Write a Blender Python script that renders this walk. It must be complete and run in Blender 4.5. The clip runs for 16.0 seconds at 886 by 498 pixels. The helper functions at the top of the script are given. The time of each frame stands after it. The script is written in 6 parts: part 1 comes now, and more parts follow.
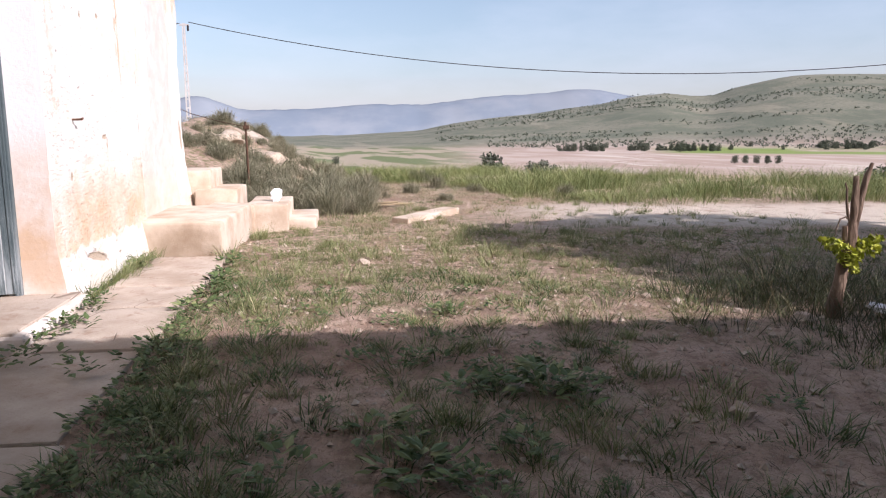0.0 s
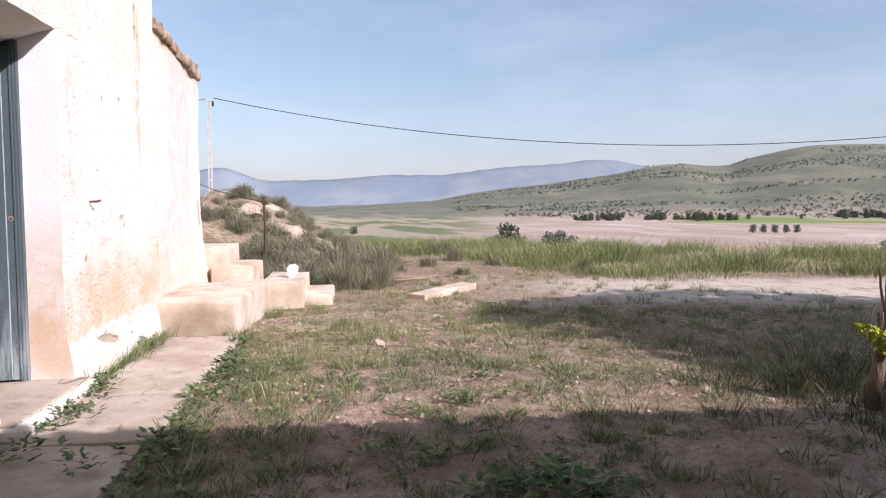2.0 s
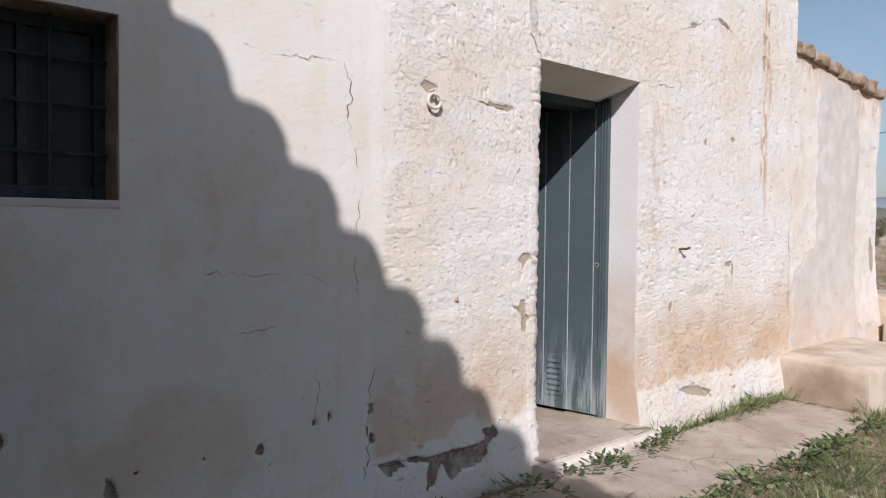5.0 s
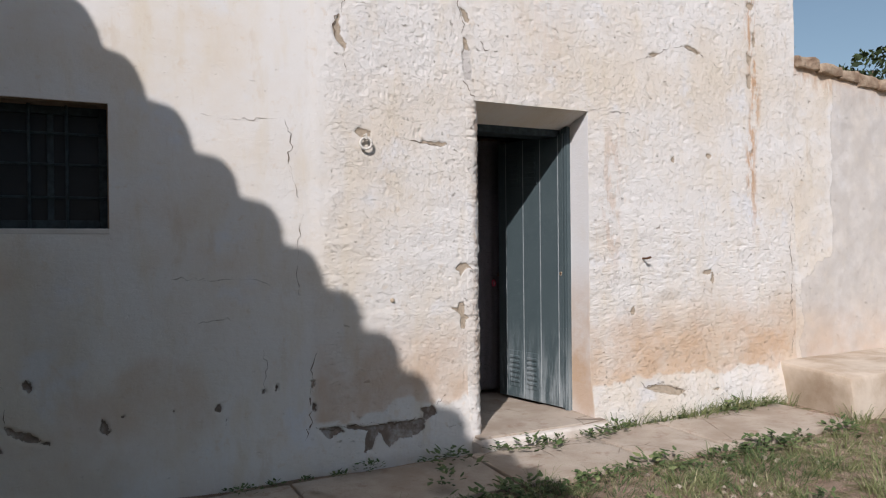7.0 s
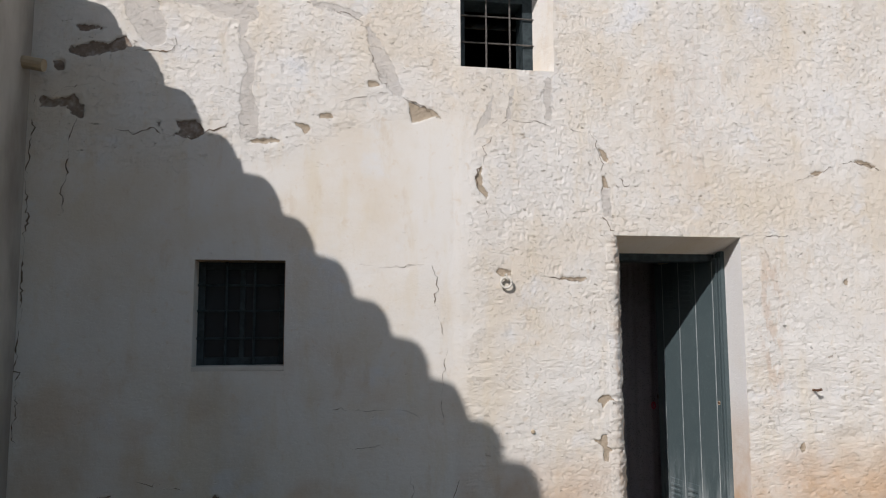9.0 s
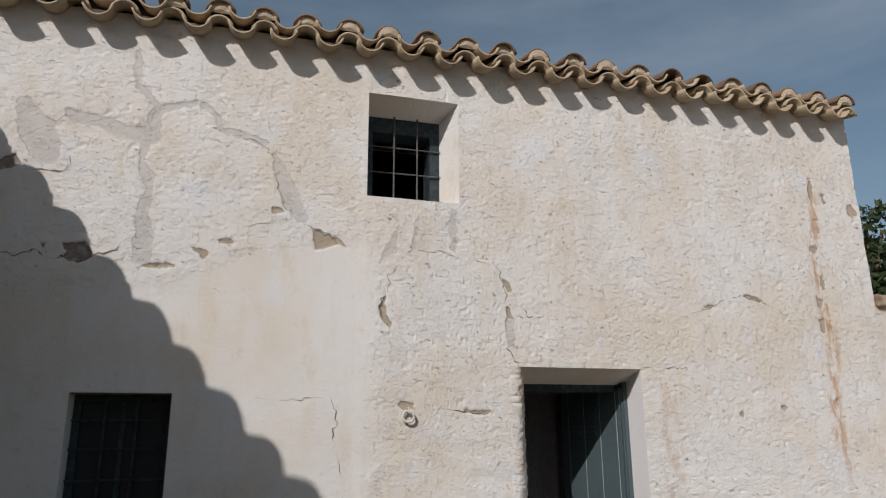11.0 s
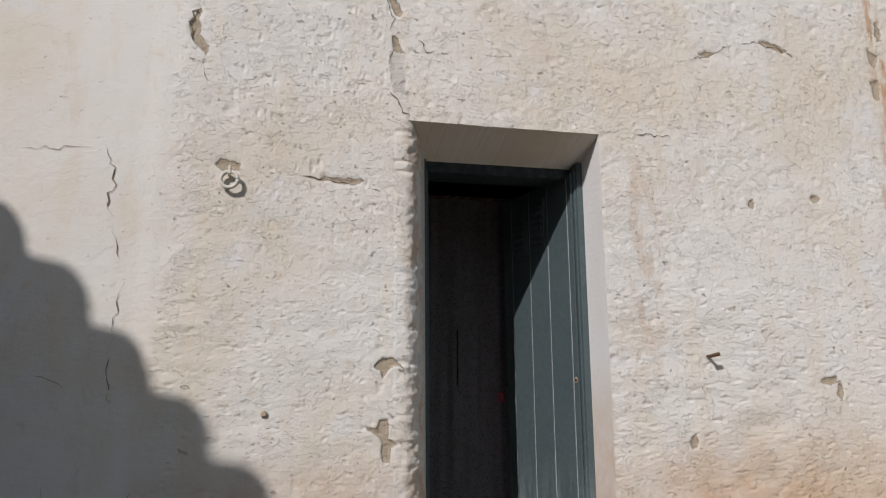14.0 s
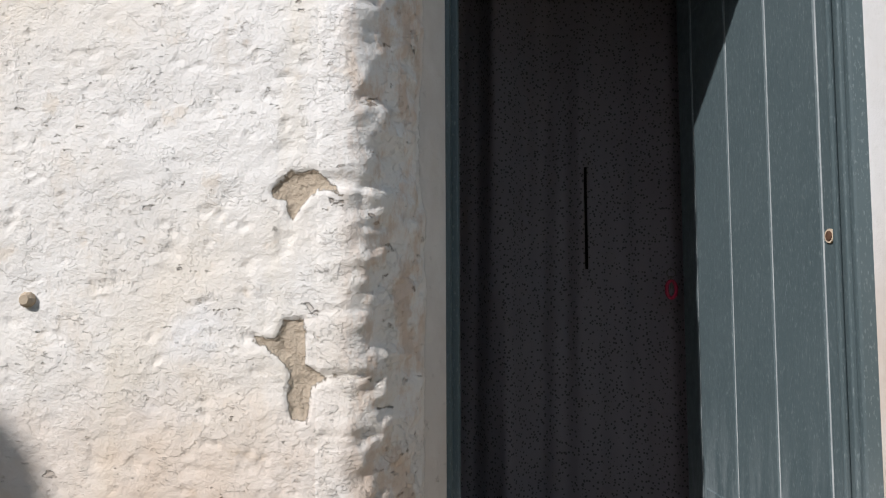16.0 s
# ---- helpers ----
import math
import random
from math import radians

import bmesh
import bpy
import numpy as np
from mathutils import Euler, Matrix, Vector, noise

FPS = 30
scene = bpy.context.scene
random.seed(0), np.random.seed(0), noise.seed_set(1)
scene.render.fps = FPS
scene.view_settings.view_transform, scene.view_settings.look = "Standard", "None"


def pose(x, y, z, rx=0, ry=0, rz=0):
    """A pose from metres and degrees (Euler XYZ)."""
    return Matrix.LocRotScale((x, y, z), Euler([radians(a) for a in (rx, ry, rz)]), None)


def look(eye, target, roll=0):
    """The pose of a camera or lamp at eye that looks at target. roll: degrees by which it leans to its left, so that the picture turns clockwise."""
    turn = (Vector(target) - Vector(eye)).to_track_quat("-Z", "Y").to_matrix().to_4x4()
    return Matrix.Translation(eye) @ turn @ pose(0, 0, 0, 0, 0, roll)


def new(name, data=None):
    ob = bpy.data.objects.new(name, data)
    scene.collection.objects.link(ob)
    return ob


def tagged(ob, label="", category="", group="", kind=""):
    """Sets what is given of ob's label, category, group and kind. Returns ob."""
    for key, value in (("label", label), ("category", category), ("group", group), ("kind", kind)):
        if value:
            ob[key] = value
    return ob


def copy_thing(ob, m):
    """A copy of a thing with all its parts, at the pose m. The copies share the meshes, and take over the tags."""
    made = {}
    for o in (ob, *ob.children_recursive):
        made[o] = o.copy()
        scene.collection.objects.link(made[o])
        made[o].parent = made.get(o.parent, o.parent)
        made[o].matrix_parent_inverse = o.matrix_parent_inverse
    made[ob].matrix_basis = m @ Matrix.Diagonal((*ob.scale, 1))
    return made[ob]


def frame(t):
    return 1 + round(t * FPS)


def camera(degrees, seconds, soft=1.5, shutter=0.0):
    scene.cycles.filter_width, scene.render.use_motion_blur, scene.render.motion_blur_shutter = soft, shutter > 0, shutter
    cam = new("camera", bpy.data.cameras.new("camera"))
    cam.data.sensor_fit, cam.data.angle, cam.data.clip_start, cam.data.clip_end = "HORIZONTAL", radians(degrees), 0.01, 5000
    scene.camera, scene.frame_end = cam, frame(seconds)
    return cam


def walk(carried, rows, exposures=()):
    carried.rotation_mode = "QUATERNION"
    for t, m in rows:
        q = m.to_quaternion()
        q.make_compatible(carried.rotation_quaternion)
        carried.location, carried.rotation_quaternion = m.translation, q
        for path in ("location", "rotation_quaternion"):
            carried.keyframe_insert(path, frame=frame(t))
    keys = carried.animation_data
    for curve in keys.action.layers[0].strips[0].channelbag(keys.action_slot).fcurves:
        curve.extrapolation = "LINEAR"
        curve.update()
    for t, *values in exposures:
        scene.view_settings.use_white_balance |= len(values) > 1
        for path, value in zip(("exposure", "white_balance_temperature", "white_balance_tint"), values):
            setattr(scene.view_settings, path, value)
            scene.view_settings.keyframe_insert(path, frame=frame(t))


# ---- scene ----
cam = camera(64.2, 16.0, soft=1.15)
PATH = [
    (0, (-3.617, -1.674, 1.033), (-1.664, -1.967, 0.716), -0.2),
    (0.5, (-3.6, -1.686, 1.062), (-1.657, -2.047, 0.751), -0.3),
    (1, (-3.585, -1.687, 1.085), (-1.637, -2.057, 0.819), -0.2),
    (1.5, (-3.551, -1.69, 1.107), (-1.594, -2.05, 0.913), -0.2),
    (2, (-3.502, -1.692, 1.107), (-1.521, -1.941, 0.984), -0.3),
    (2.5, (-3.462, -1.661, 1.093), (-1.476, -1.434, 1.023), -0.4),
    (3, (-3.389, -1.678, 1.098), (-1.526, -0.952, 1.053), 0.1),
    (3.5, (-3.212, -1.808, 1.119), (-1.508, -0.762, 1.089), -0.4),
    (4, (-3.035, -1.96, 1.219), (-1.669, -0.5, 1.177), -0.1),
    (4.5, (-2.837, -2.123, 1.298), (-1.604, -0.549, 1.24), 0.4),
    (5, (-2.71, -2.463, 1.273), (-1.424, -0.933, 1.208), 0.6),
    (5.2, (-2.667, -2.621, 1.256), (-1.37, -1.1, 1.193), 0.4),
    (7.3, (-2.017, -3.869, 1.249), (-1.262, -2.017, 1.252), -0.4),
    (7.5, (-1.956, -3.917, 1.286), (-1.303, -2.027, 1.3), -0.2),
    (8, (-1.883, -4.036, 1.366), (-1.454, -2.084, 1.436), -0.2),
    (8.5, (-1.837, -4.137, 1.492), (-1.505, -2.17, 1.624), -0.2),
    (9, (-1.813, -4.177, 1.603), (-1.48, -2.215, 1.803), -0.2),
    (9.5, (-1.813, -4.172, 1.663), (-1.435, -2.228, 1.946), -0.2),
    (10, (-1.786, -4.2, 1.767), (-1.36, -2.277, 2.118), -0.1),
    (10.2, (-1.763, -4.215, 1.777), (-1.305, -2.306, 2.159), -0.2),
    (12.3, (-1.431, -3.791, 1.431), (-0.854, -1.977, 2.045), -0.5),
    (12.5, (-1.283, -3.707, 1.367), (-0.74, -1.877, 1.961), -0.4),
    (13, (-0.987, -3.457, 1.249), (-0.517, -1.588, 1.784), -0.6),
    (13.5, (-0.759, -3.135, 1.165), (-0.311, -1.237, 1.609), -0.4),
    (14, (-0.516, -2.796, 1.07), (-0.07, -0.878, 1.423), -0.5),
    (14.5, (-0.285, -2.451, 1.036), (-0.072, -0.48, 1.298), -0.5),
    (15, (-0.119, -2.056, 1.036), (0.032, -0.07, 1.212), -0.5),
    (15.5, (0.098, -1.595, 0.974), (0.079, 0.4, 1.108), -0.4),
    (16, (0.259, -1.097, 0.938), (0.03, 0.885, 1.072), -0.2),
]
EXPOSURES = [(0, 0.54, 6280, 26), (1.0, 0.63, 6280, 26), (2.0, 0.49, 6200, 26), (2.5, 0.38, 6150, 27), (3.0, 0.10, 6110, 28), (3.5, -0.04, 6080, 29), (5.0, -0.09, 6150, 18), (7.5, -0.28, 6200, 16), (9.0, -0.32, 6300, 14),
             (10.0, -0.48, 6290, 14), (12.3, -0.68, 6290, 14), (13.2, -0.68, 6290, 14), (14.0, -0.56, 6290, 14), (15.0, -0.32, 6250, 14), (16.0, 0.0, 6120, 13)]
walk(cam, [(t, look(e, a, r)) for t, e, a, r in PATH], EXPOSURES)

# ---- sky and sun ----
LIGHT = Vector((0.887, 1.0, -0.953)).normalized()
world = bpy.data.worlds.new("world")
scene.world = world
world.use_nodes = True
wn, wl = world.node_tree.nodes, world.node_tree.links
sky = wn.new("ShaderNodeTexSky")
sky.sky_type = "NISHITA"
sky.sun_disc = False
sky.sun_elevation = math.asin(-LIGHT.z)
sky.sun_rotation = math.atan2(-LIGHT.x, -LIGHT.y)
sky.air_density, sky.dust_density, sky.ozone_density = 1.0, 1.5, 1.6
wn["Background"].inputs["Strength"].default_value = 0.105
haze = wn.new("ShaderNodeHueSaturation")
haze.inputs["Saturation"].default_value = 0.86
haze.inputs["Hue"].default_value = 0.478
wl.new(sky.outputs[0], haze.inputs["Color"])
# thin veil of cirrus over the whole sky
spot = wn.new("ShaderNodeTexCoord")
veil = wn.new("ShaderNodeMapping")
veil.inputs["Scale"].default_value = (1.0, 1.6, 5.0)
wl.new(spot.outputs["Generated"], veil.inputs["Vector"])
wisps = wn.new("ShaderNodeTexNoise")
wisps.inputs["Scale"].default_value, wisps.inputs["Detail"].default_value, wisps.inputs["Roughness"].default_value = 1.6, 7.0, 0.58
wl.new(veil.outputs[0], wisps.inputs["Vector"])
thin = wn.new("ShaderNodeMapRange")
for key, value in (("From Min", 0.40), ("From Max", 0.75), ("To Min", 0.03), ("To Max", 0.32)):
    thin.inputs[key].default_value = value
wl.new(wisps.outputs[0], thin.inputs["Value"])
cirrus = wn.new("ShaderNodeMix")
cirrus.data_type = "RGBA"
wl.new(thin.outputs[0], cirrus.inputs[0])
wl.new(haze.outputs[0], cirrus.inputs[6])
cirrus.inputs[7].default_value = (6.2, 6.9, 7.6, 1.0)
wl.new(cirrus.outputs[2], wn["Background"].inputs["Color"])
sun_data = bpy.data.lights.new("sun", "SUN")
sun_data.energy, sun_data.angle, sun_data.color = 4.8, radians(0.6), (1.0, 0.96, 0.90)
sun = new("sun", sun_data)
sun.matrix_world = Matrix.Translation((-8, -9, 12)) @ LIGHT.to_track_quat("-Z", "Y").to_matrix().to_4x4()


# ---- small tools ----
def clamp01(a):
    return np.clip(a, 0.0, 1.0)


def smooth(a, lo, hi):
    t = clamp01((np.asarray(a, dtype=float) - lo) / (hi - lo))
    return t * t * (3 - 2 * t)


def lattice(ix, iy, seed):
    v = np.sin(ix * 127.1 + iy * 311.7 + seed * 74.7) * 43758.5453
    return v - np.floor(v)


def vnoise(x, y, seed=0):
    """Smooth noise, 0 to 1, on arrays."""
    x, y = np.asarray(x, dtype=float), np.asarray(y, dtype=float)
    ix, iy = np.floor(x), np.floor(y)
    fx, fy = x - ix, y - iy
    fx, fy = fx * fx * (3 - 2 * fx), fy * fy * (3 - 2 * fy)
    a, b = lattice(ix, iy, seed), lattice(ix + 1, iy, seed)
    c, d = lattice(ix, iy + 1, seed), lattice(ix + 1, iy + 1, seed)
    return (a * (1 - fx) + b * fx) * (1 - fy) + (c * (1 - fx) + d * fx) * fy


def fbm(x, y, seed=0, octaves=4):
    total, amp, norm = 0.0, 1.0, 0.0
    for o in range(octaves):
        total = total + amp * vnoise(np.asarray(x) * 2 ** o, np.asarray(y) * 2 ** o, seed + o * 13)
        norm += amp
        amp *= 0.5
    return total / norm


def mesh_of(bm, name):
    me = bpy.data.meshes.new(name)
    bmesh.ops.recalc_face_normals(bm, faces=bm.faces[:])
    bm.to_mesh(me)
    bm.free()
    return me


def part(name, bm, material, parent=None, label="", smooth_shade=False):
    """Links a bmesh as one mesh object, under a thing if one is given."""
    me = bm if isinstance(bm, bpy.types.Mesh) else mesh_of(bm, name)
    if material is not None and len(me.materials) == 0:
        me.materials.append(material)
    if smooth_shade:
        me.polygons.foreach_set("use_smooth", [True] * len(me.polygons))
    ob = new(name, me)
    if parent is not None:
        ob.parent = parent
    if label:
        ob["label"] = label
    return ob


def empty(name, place=(0, 0, 0)):
    ob = new(name)
    ob.location = place
    ob.empty_display_size = 0.1
    return ob


def box(x0, x1, y0, y1, z0, z1, bevel=0.0, bm=None, segments=2):
    own = bmesh.new()
    bmesh.ops.create_cube(own, size=1.0)
    for v in own.verts:
        v.co = Vector((x0 + (v.co.x + 0.5) * (x1 - x0), y0 + (v.co.y + 0.5) * (y1 - y0), z0 + (v.co.z + 0.5) * (z1 - z0)))
    if bevel > 0:
        bmesh.ops.bevel(own, geom=own.edges[:], offset=bevel, segments=segments, affect="EDGES", profile=0.6)
    if bm is None:
        return own
    me = bpy.data.meshes.new("tmp")
    own.to_mesh(me)
    own.free()
    bm.from_mesh(me)
    bpy.data.meshes.remove(me)
    return bm


def tube(points, radius, bm=None, sides=8, taper=None, seed=0):
    """A tube along points; radius a number or one a point."""
    bm = bm or bmesh.new()
    pts = [Vector(p) for p in points]
    rs = radius if isinstance(radius, (list, tuple)) else [radius] * len(pts)
    rings = []
    for i, p in enumerate(pts):
        d = (pts[min(i + 1, len(pts) - 1)] - pts[max(i - 1, 0)]).normalized()
        u = d.orthogonal().normalized() if i == 0 else (last - d * last.dot(d)).normalized()
        last = u
        w = d.cross(u)
        rings.append([bm.verts.new(p + rs[i] * (math.cos(a) * u + math.sin(a) * w)) for a in [2 * math.pi * k / sides for k in range(sides)]])
    for a, b in zip(rings, rings[1:]):
        for k in range(sides):
            bm.faces.new((a[k], a[(k + 1) % sides], b[(k + 1) % sides], b[k]))
    bm.faces.new(rings[0][::-1])
    bm.faces.new(rings[-1])
    return bm


def raw_mesh(name, verts, faces):
    me = bpy.data.meshes.new(name)
    me.from_pydata(verts, [], faces)
    me.update()
    return me


# ---- materials ----
class Nodes:
    """A short hand for node materials."""

    def __init__(self, name, rough=0.9):
        self.mat = bpy.data.materials.new(name)
        self.mat.use_nodes = True
        self.n, self.l = self.mat.node_tree.nodes, self.mat.node_tree.links
        self.b = self.n["Principled BSDF"]
        self.b.inputs["Roughness"].default_value = rough
        self.b.inputs["Specular IOR Level"].default_value = 0.25
        self.pos = self.n.new("ShaderNodeNewGeometry").outputs["Position"]

    def put(self, socket, value):
        if isinstance(value, (int, float)):
            socket.default_value = value
        elif isinstance(value, tuple):
            socket.default_value = (*value, 1.0) if len(value) == 3 and socket.type == "RGBA" else value
        else:
            self.l.new(value, socket)

    def noise(self, scale, detail=4.0, rough=0.55, stretch=None, vec=None):
        t = self.n.new("ShaderNodeTexNoise")
        t.inputs["Scale"].default_value, t.inputs["Detail"].default_value, t.inputs["Roughness"].default_value = scale, detail, rough
        v = vec or self.pos
        if stretch:
            m = self.n.new("ShaderNodeMapping")
            m.inputs["Scale"].default_value = stretch
            self.l.new(v, m.inputs["Vector"])
            v = m.outputs[0]
        self.l.new(v, t.inputs["Vector"])
        return t.outputs["Fac"]

    def voronoi(self, scale, feature="F1", stretch=None):
        t = self.n.new("ShaderNodeTexVoronoi")
        t.feature = feature
        t.inputs["Scale"].default_value = scale
        v = self.pos
        if stretch:
            m = self.n.new("ShaderNodeMapping")
            m.inputs["Scale"].default_value = stretch
            self.l.new(v, m.inputs["Vector"])
            v = m.outputs[0]
        self.l.new(v, t.inputs["Vector"])
        return t

    def ramp(self, value, lo, hi, a=0.0, b=1.0):
        r = self.n.new("ShaderNodeMapRange")
        r.interpolation_type = "SMOOTHSTEP"
        self.l.new(value, r.inputs["Value"])
        for k, x in zip(("From Min", "From Max", "To Min", "To Max"), (lo, hi, a, b)):
            r.inputs[k].default_value = x
        return r.outputs["Result"]

    def math(self, op, a, b=0.0):
        m = self.n.new("ShaderNodeMath")
        m.operation = op
        self.put(m.inputs[0], a)
        self.put(m.inputs[1], b)
        return m.outputs[0]

    def mix(self, fac, a, b):
        m = self.n.new("ShaderNodeMix")
        m.data_type = "RGBA"
        self.put(m.inputs["Factor"], fac)
        self.put(m.inputs["A"], a)
        self.put(m.inputs["B"], b)
        return m.outputs["Result"]

    def axis(self, name):
        s = self.n.new("ShaderNodeSeparateXYZ")
        self.l.new(self.pos, s.inputs[0])
        return s.outputs[name]

    def attribute(self, name):
        a = self.n.new("ShaderNodeAttribute")
        a.attribute_name = name
        return a.outputs["Fac"]

    def island(self):
        g = self.n.new("ShaderNodeNewGeometry")
        return g.outputs["Random Per Island"]

    def random(self):
        g = self.n.new("ShaderNodeObjectInfo")
        return g.outputs["Random"]

    def bump(self, height, strength=0.4, distance=0.01):
        b = self.n.new("ShaderNodeBump")
        b.inputs["Strength"].default_value, b.inputs["Distance"].default_value = strength, distance
        self.l.new(height, b.inputs["Height"])
        self.l.new(b.outputs[0], self.b.inputs["Normal"])
        return self

    def done(self, color):
        self.put(self.b.inputs["Base Color"], color)
        return self.mat


def plaster():
    """Old limewash over lumpy render: cream clouds, rising damp, bare mortar where it fell."""
    m = Nodes("limewash", 0.95)
    white, cream, ochre = (0.735, 0.71, 0.67), (0.67, 0.585, 0.47), (0.57, 0.40, 0.265)
    ragged = m.math("MULTIPLY", m.math("SUBTRACT", m.noise(48.0, 6, 0.65), 0.5), 0.55)
    edge = lambda key: m.ramp(m.math("ADD", m.attribute(key), m.math("MULTIPLY", ragged, m.ramp(m.attribute(key), 0.05, 0.4))), 0.475, 0.525)
    peel, bare, patch = edge("peel"), edge("bare"), edge("patch")
    c = m.mix(m.math("MULTIPLY", m.ramp(m.noise(1.1, 6, 0.62), 0.40, 0.66), 0.72), white, cream)
    c = m.mix(m.math("MULTIPLY", m.ramp(m.noise(3.0, 5, 0.6, (2.2, 1, 0.5)), 0.50, 0.72), 0.5), c, (0.68, 0.60, 0.47))
    c = m.mix(m.math("MULTIPLY", m.ramp(m.noise(2.4, 4, 0.6), 0.56, 0.72), 0.65), c, (0.70, 0.715, 0.74))
    c = m.mix(m.math("MULTIPLY", m.ramp(m.noise(14.0, 5, 0.65), 0.58, 0.70), 0.35), c, (0.62, 0.50, 0.36))
    c = m.mix(m.math("MULTIPLY", m.ramp(m.noise(0.9, 6, 0.66, (1.3, 1, 0.8)), 0.52, 0.70), 0.28), c, (0.50, 0.455, 0.40))
    c = m.mix(m.math("MULTIPLY", m.ramp(m.noise(4.5, 6, 0.68, (1.6, 1, 0.6)), 0.56, 0.68), 0.35), c, (0.60, 0.50, 0.38))
    # Chips and nicks browned: dirt, plus their inner shade put into the colour.
    dirt_shade = m.math("ADD", m.ramp(m.noise(20.0, 5, 0.6, (0.8, 1.0, 1.5)), 0.30, 0.33, 0.7, 0.0), m.ramp(m.noise(52.0, 4, 0.6, (0.7, 1.0, 1.7)), 0.285, 0.315, 0.6, 0.0))
    c = m.mix(m.math("MULTIPLY", m.math("MINIMUM", dirt_shade, 0.6), m.attribute("rough")), c, (0.30, 0.24, 0.18))
    # rust runs near the outer corner
    c = m.mix(m.math("MULTIPLY", m.attribute("rust"), m.ramp(m.noise(9.0, 6, 0.7, (1.8, 1, 0.6)), 0.44, 0.58)), c, (0.52, 0.32, 0.18))
    # smooth repair render
    grey = m.mix(m.noise(9.0, 4, 0.6), (0.47, 0.43, 0.385), (0.60, 0.57, 0.535))
    c = m.mix(m.math("MULTIPLY", patch, m.ramp(m.noise(6.0, 4, 0.6), 0.3, 0.6, 0.45, 0.85)), c, grey)
    # fresh lime in the reveals
    c = m.mix(m.math("MULTIPLY", m.attribute("limed"), m.ramp(m.noise(5.0, 4, 0.6), 0.3, 0.7, 0.65, 0.95)), c, (0.755, 0.75, 0.745))
    # rising damp, and a brown that deepens the shade at lower left
    damp = m.math("MULTIPLY", m.attribute("damp"), m.ramp(m.noise(2.6, 6, 0.66), 0.26, 0.66, 0.2, 1.0))
    c = m.mix(damp, c, ochre)
    # bare mortar
    mortar = m.mix(m.noise(60.0, 4, 0.7), (0.37, 0.295, 0.215), (0.52, 0.44, 0.34))
    c = m.mix(peel, c, mortar)
    earth = m.mix(m.noise(35.0, 4, 0.7), (0.16, 0.115, 0.09), (0.31, 0.24, 0.19))
    c = m.mix(m.math("MULTIPLY", bare, m.ramp(m.noise(14.0, 5, 0.7), 0.3, 0.6, 0.55, 1.0)), c, earth)
    grain = m.math("ADD", m.math("MULTIPLY", m.noise(34.0, 6, 0.66, (0.9, 1, 1.1)), 0.8), m.math("MULTIPLY", m.noise(170.0, 3, 0.6), 0.16))
    grain = m.math("MULTIPLY", grain, m.ramp(m.attribute("rough"), 0.0, 1.0, 0.4, 0.9))
    chips = m.ramp(m.noise(20.0, 5, 0.6, (0.8, 1.0, 1.5)), 0.305, 0.335, -2.1, 0.0)
    nicks = m.ramp(m.noise(52.0, 4, 0.6, (0.7, 1.0, 1.7)), 0.31, 0.34, -1.2, 0.0)
    flakes = m.math("ADD", m.ramp(m.noise(7.0, 8, 0.66, (0.9, 1.0, 1.2)), 0.53, 0.545, 0.0, 0.15), m.ramp(m.noise(15.0, 7, 0.66, (0.7, 1.0, 1.5)), 0.60, 0.615, 0.0, 0.16))
    relief = m.math("ADD", m.math("ADD", chips, nicks), flakes)
    height = m.math("ADD", grain, m.math("MULTIPLY", relief, m.attribute("rough")))
    fallen = m.math("MAXIMUM", peel, bare)
    height = m.math("SUBTRACT", height, m.math("ADD", m.math("MULTIPLY", fallen, 1.1), m.math("MULTIPLY", patch, 0.2)))
    height = m.math("ADD", height, m.math("MULTIPLY", fallen, m.math("MULTIPLY", m.noise(90.0, 4, 0.7), 0.8)))
    m.bump(height, 0.9, 0.0095)
    return m.done(c)


def simple(name, a, b, scale=8.0, rough=0.9, bump=0.3, distance=0.01, metal=0.0, stretch=None, island=0.0, obj=0.0, fine=60.0):
    m = Nodes(name, rough)
    fac = m.ramp(m.noise(scale, 5, 0.6, stretch), 0.3, 0.7)
    if island:
        fac = m.math("ADD", m.math("MULTIPLY", fac, 1 - island), m.math("MULTIPLY", m.island(), island))
    if obj:
        fac = m.math("ADD", m.math("MULTIPLY", fac, 1 - obj), m.math("MULTIPLY", m.random(), obj))
    m.b.inputs["Metallic"].default_value = metal
    if bump:
        m.bump(m.noise(fine, 4, 0.65, stretch), bump, distance)
    return m.done(m.mix(fac, a, b))


